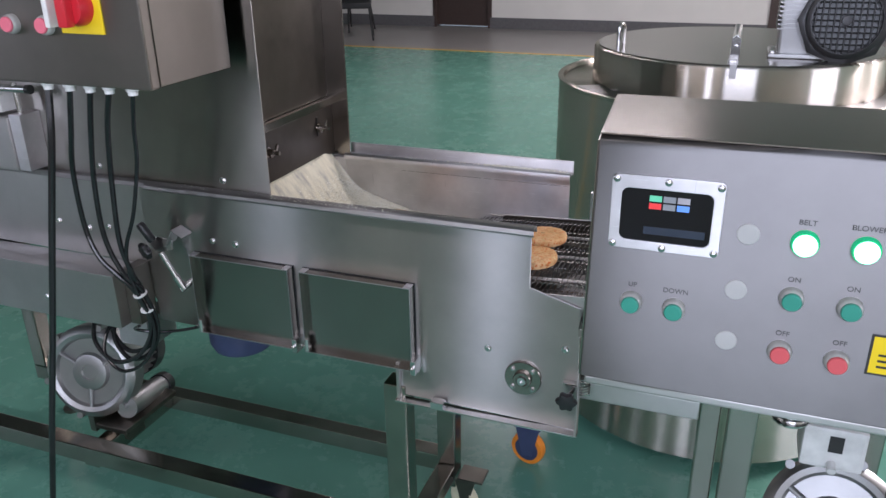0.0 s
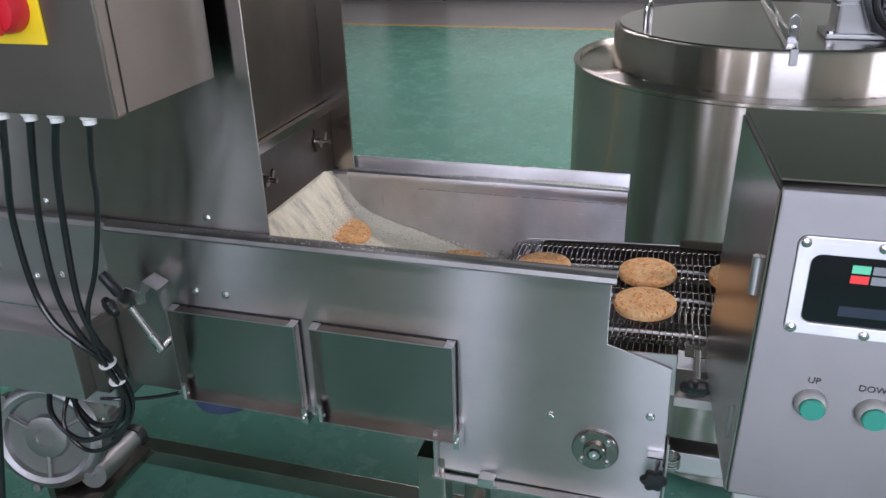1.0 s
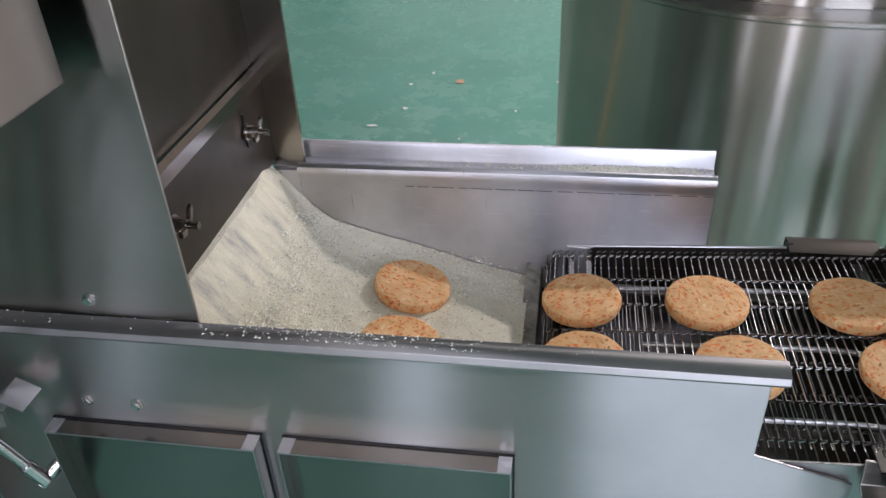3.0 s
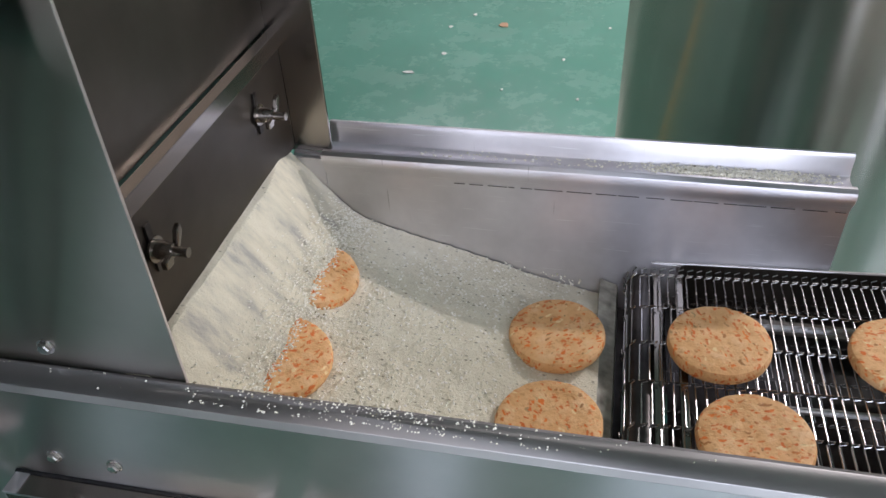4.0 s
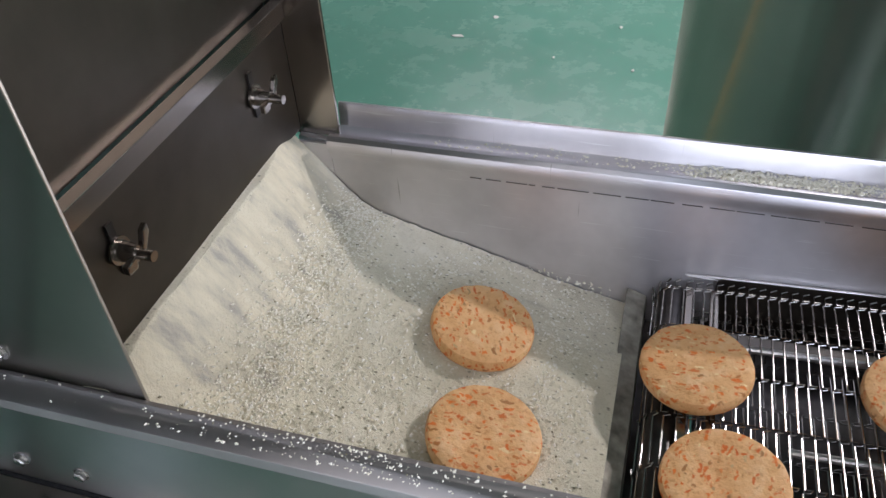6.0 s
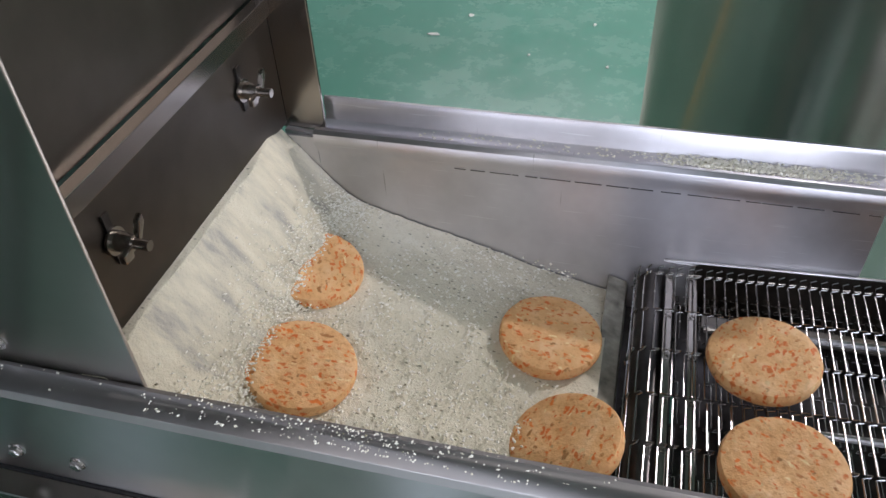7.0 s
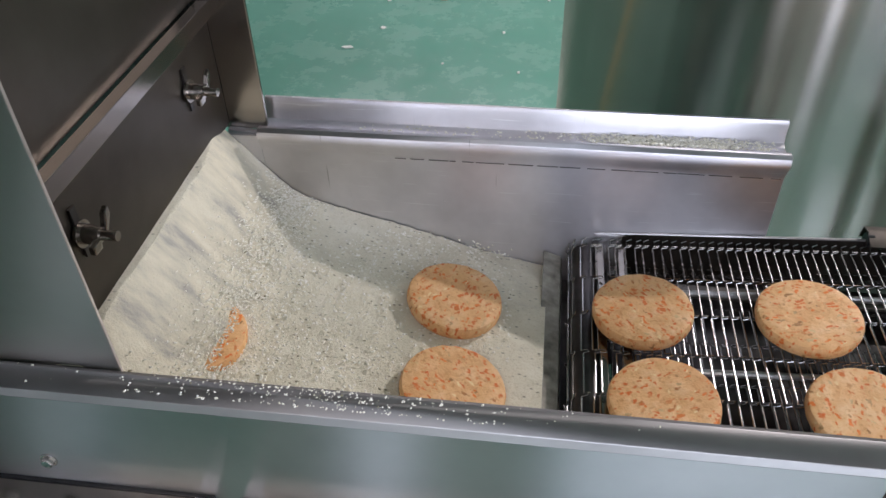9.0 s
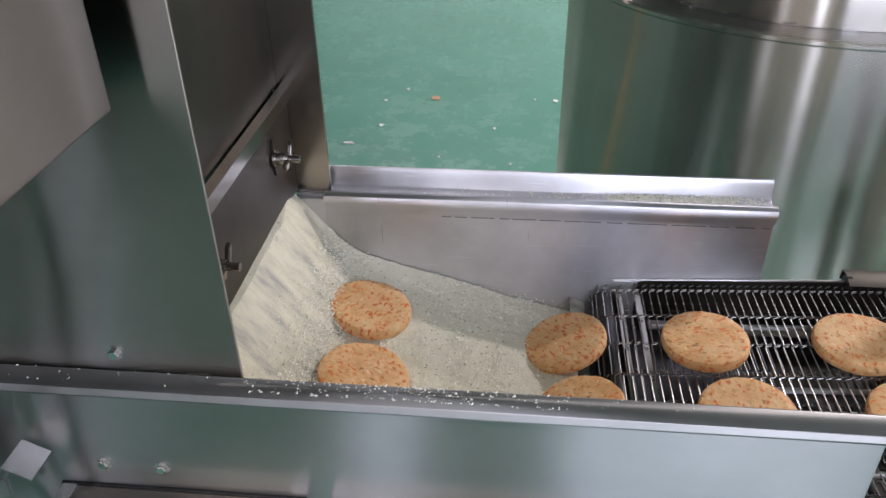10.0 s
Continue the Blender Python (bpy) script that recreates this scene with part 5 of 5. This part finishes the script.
def lid_motor():
    m = thing("gear_motor", "silver gear motor with a black round fan grille on the lid", "motor", (1.05, 1.05, 1.137))
    ax = Vector((0.05, -0.97, 0.10)).normalized()
    o = Vector((1.095, 0.96, 1.255))
    rot = frame_of(ax)
    part("gearbox", boxed(0.945, 1.035, 1.00, 1.12, 1.145, 1.30), ALU, m, "finned cast gearbox", bevel=0.008)
    for k in range(7):
        part("gear_fin", boxed(0.938, 1.042, 0.994, 1.126, 1.225 + k * 0.011, 1.229 + k * 0.011), ALU, m)
    part("gear_flange", boxed(0.925, 1.05, 0.985, 1.13, 1.1525, 1.164), ALU, m, bevel=0.003)
    for x, y in ((0.935, 0.995), (1.04, 0.995)):
        part("flange_bolt", lathe([(0.008, 0), (0.008, 0.006)], (x, y, 1.164), (0, 0, 1), 6), CHROME, m)
    part("motor_body", rod(o - ax * 0.03, o - ax * 0.20, 0.083, 30), ALU, m)
    part("motor_mount", boxed(1.05, 1.14, 1.0, 1.10, 1.1525, 1.19), ALU, m, bevel=0.004)
    part("fan_cowl", lathe([(0.092, -0.035), (0.094, -0.01), (0.094, 0.004), (0.085, 0.009), (0.081, 0.009), (0.081, -0.004), (0, -0.004)], o, ax, 36), BLACK, m, "black plastic fan cowl")
    part("cowl_plate", lathe([(0.112, -0.030), (0.113, -0.012), (0.105, -0.009), (0.096, -0.009)], o, ax, 8), BLACK, m, "black eight-sided plate behind the grille")
    part("plate_rim", lathe([(0.1145, -0.033), (0.1145, -0.0305), (0.108, -0.0305), (0.108, -0.033)], o, ax, 8), ALU, m, "bare metal rim of the plate")
    # square bars of the grille
    for k in range(-5, 6):
        u = k * 0.0145
        half = math.sqrt(max(0.0, 0.080 ** 2 - u * u))
        for vertical in (False, True):
            a, b = (Vector((u, -half, 0.006)), Vector((u, half, 0.006))) if vertical else (Vector((-half, u, 0.006)), Vector((half, u, 0.006)))
            part("grille_bar", rod(o + rot @ a, o + rot @ b, 0.0022, 6), BLACK, m)
    part("fan_disc", lathe([(0.075, 0), (0.075, 0.003)], o - ax * 0.0035, ax, 30), plain("grey_fan", (0.16, 0.17, 0.18), 0.5), m)
    part("grille_hub", lathe([(0.012, 0.0), (0.012, 0.010), (0, 0.011)], o, ax, 18), BLACK, m)


lid_motor()


# ---- things along the far wall and on the floor ----
def far_chair(x, y, turn):
    c = thing("office_chair", "black upholstered chair with thin black metal legs by the wall", "chair", (0, 0, 0), "chairs by the wall")
    part("seat", boxed(-0.25, 0.25, -0.25, 0.25, 0.42, 0.50), LEATHER, c, bevel=0.02)
    part("backrest", boxed(-0.25, 0.25, 0.20, 0.27, 0.52, 0.92), LEATHER, c, bevel=0.02)
    for sx in (-1, 1):
        for sy in (-1, 1):
            part("leg", rod((sx * 0.22, sy * 0.22, 0.42), (sx * 0.26, sy * 0.27, 0.0), 0.014, 10), BLACK, c)
    c.matrix_basis = pose(x, y, 0, 0, 0, turn)
    return c


_ch = far_chair(-4.25, 8.85, 25)
copy_thing(_ch, pose(-4.75, 9.7, 0, 0, 0, 160))


def scrap(x, y, s, mat, label, seed, wide=1.0, deep=1.4):
    rng = random.Random(seed)
    pts = [(x + s * rng.uniform(0.6, 1.2) * math.cos(a) * wide, y + s * rng.uniform(0.6, 1.2) * math.sin(a) * deep) for a in (0.2, 1.2, 2.3, 3.4, 4.4, 5.5)]
    ob = part("paper_scrap", prism(pts, "z", 0.0005, 0.004), mat)
    tagged(ob, label, "scrap", "scraps on the floor")


scrap(-0.178, 3.09, 0.026, CARD, "torn brown card scrap on the green floor", 1)
scrap(-0.394, 2.757, 0.011, PAPER, "white scrap lying on the green floor", 2)
scrap(-0.505, 2.56, 0.022, PAPER, "torn white paper strip lying on the green floor", 31, 1.7, 0.55)
for _k, (_x, _y, _s) in enumerate(((0.40, 3.09, 0.014), (0.12, 2.75, 0.008), (-0.1, 2.45, 0.006), (0.2, 2.4, 0.008), (-0.33, 3.2, 0.01), (-0.42, 3.05, 0.009), (0.3, 3.1, 0.008))):
    scrap(_x, _y, _s, PAPER, "small white scrap lying on the green floor", 10 + _k)


# ---- what moves ----
def loop_table(points):
    """A closed way in x, z and turn, with the length run up to each corner."""
    out, s = [], 0.0
    for k, (x, z, a) in enumerate(points):
        if k:
            s += math.hypot(x - points[k - 1][0], z - points[k - 1][1])
        out.append((s, x, z, a))
    return out


def ride(ob, table, s0, speed, full_turn):
    total = table[-1][0]
    stops = sorted({0.4 * k for k in range(26)} | {(s + n * total - s0) / speed for s, _, _, _ in table for n in range(-1, 4) if 0 < (s + n * total - s0) / speed < 10})
    rows = []
    for t in stops:
        if rows and t - rows[-1][0] < 0.034 or 0 < 10 - t < 0.034:
            continue
        s = s0 + speed * t
        lap, s = divmod(s + 1e-9, total)
        for (sa, xa, za, aa), (sb, xb, zb, ab) in zip(table, table[1:]):
            if sa <= s <= sb + 1e-9:
                u = (s - sa) / max(sb - sa, 1e-9)
                rows.append((t, pose(xa + (xb - xa) * u, 0, za + (zb - za) * u, 0, aa + (ab - aa) * u + full_turn * lap, 0)))
                break
    walk(ob, rows)


def patty_rows(y, leave, spin):
    def at(t):
        s = t - leave
        if s < 0:
            x = 0.30 - 0.1055 * s
        else:
            known = ((0, 0.30), (0.28, 0.262), (0.78, 0.191), (1.28, 0.117), (1.78, 0.038), (2.3, -0.044), (3.0, -0.155))
            x = -0.155
            for (a, xa), (b, xb) in zip(known, known[1:]):
                if a <= s <= b:
                    x = xa + (xb - xa) * (s - a) / (b - a)
        if x > 0.338:
            return x, belt_z(x) + 0.0012, -2.6
        if x < 0.252:
            return x, bed_z(min(x, 0.2), y) - 0.19 * (x - min(x, 0.2)) - 0.001, 10.8
        keys = ((0.338, belt_z(0.338) + 0.0012, -2.6), (0.312, 0.860, -17), (0.284, 0.854, -18), (0.252, bed_z(0.252, y) - 0.001, 10.8))
        for (xa, za, ra), (xb, zb, rb) in zip(keys, keys[1:]):
            if xb <= x <= xa:
                u = (xa - x) / (xa - xb)
                return x, za + (zb - za) * u, ra + (rb - ra) * u
        return x, keys[-1][1], 10.8
    rows = []
    for k in range(51):
        t = k * 0.2
        x, z, ry = at(t)
        rows.append((t, pose(x, y, z, 0, 0, 0) @ pose(0, 0, 0, 0, ry, 0) @ pose(0, 0, 0, 0, 0, spin)))
    return rows


def motions():
    for ob, y, leave, i in PATTIES:
        walk(ob, patty_rows(y, leave, i * 67.0 + y * 900))
    # wire belt: along the top, round the end roller and back below
    rz = 0.019
    xa, xb = 0.352, 1.70
    za, zb = belt_z(xa) - rz - 0.001, belt_z(xb) - rz - 0.001
    pts = [(xb, zb + rz, -2.6), (xb - 0.03, belt_z(xb - 0.03) - 0.001, -2.6), (xa + 0.03, belt_z(xa + 0.03) - 0.001, -2.6), (xa, za + rz, -2.6)]
    pts += [(xa - rz * math.sin(radians(a)), za + rz * math.cos(radians(a)), -a) for a in (45, 90, 135)]
    pts += [(xa, za - rz, -180), (xa + 0.03, za - rz + 0.0013, -182.6), (xb - 0.03, zb - rz - 0.0013, -182.6), (xb, zb - rz, -182.6)]
    pts += [(xb + rz * math.sin(radians(a)), zb - rz * math.cos(radians(a)), -180 - a) for a in (45, 90, 135)]
    pts += [(xb, zb + rz, -362.6)]
    table = loop_table(pts)
    for k, ob in enumerate(LINKS):
        ride(ob, table, table[-1][0] * k / len(LINKS), 0.1055, -360)
    # crumbs carried on the bed, and back below it
    bed = loop_table([(0.288, 0.79, 10.8), (0.2875, 0.82, 10.8), (0.286, 0.846, 10.8), (0.275, 0.8528, 10.8), (0.02, 0.9012, 10.8), (-0.03, 0.91, 10.8), (-0.09, 0.86, 10.8), (-0.10, 0.76, 10.8), (-0.07, 0.70, 10.8), (0.24, 0.70, 10.8), (0.28, 0.73, 10.8), (0.288, 0.79, 10.8)])
    for k, ob in enumerate(STRIPS):
        ride(ob, bed, bed[-1][0] * k / len(STRIPS), 0.15, 0)
    # clumps that slide down the curtain, then up again behind the gate
    fall = loop_table([(-0.058, 0.985, 0), (-0.035, 0.969, 0), (0.010, 0.914, 0), (0.024, 0.890, 0), (-0.03, 0.87, 0), (-0.09, 0.87, 0), (-0.10, 0.96, 0), (-0.058, 0.985, 0)])
    for k, ob in enumerate(FALLS):
        ride(ob, fall, fall[-1][0] * k / len(FALLS), 0.42, 0)


motions()
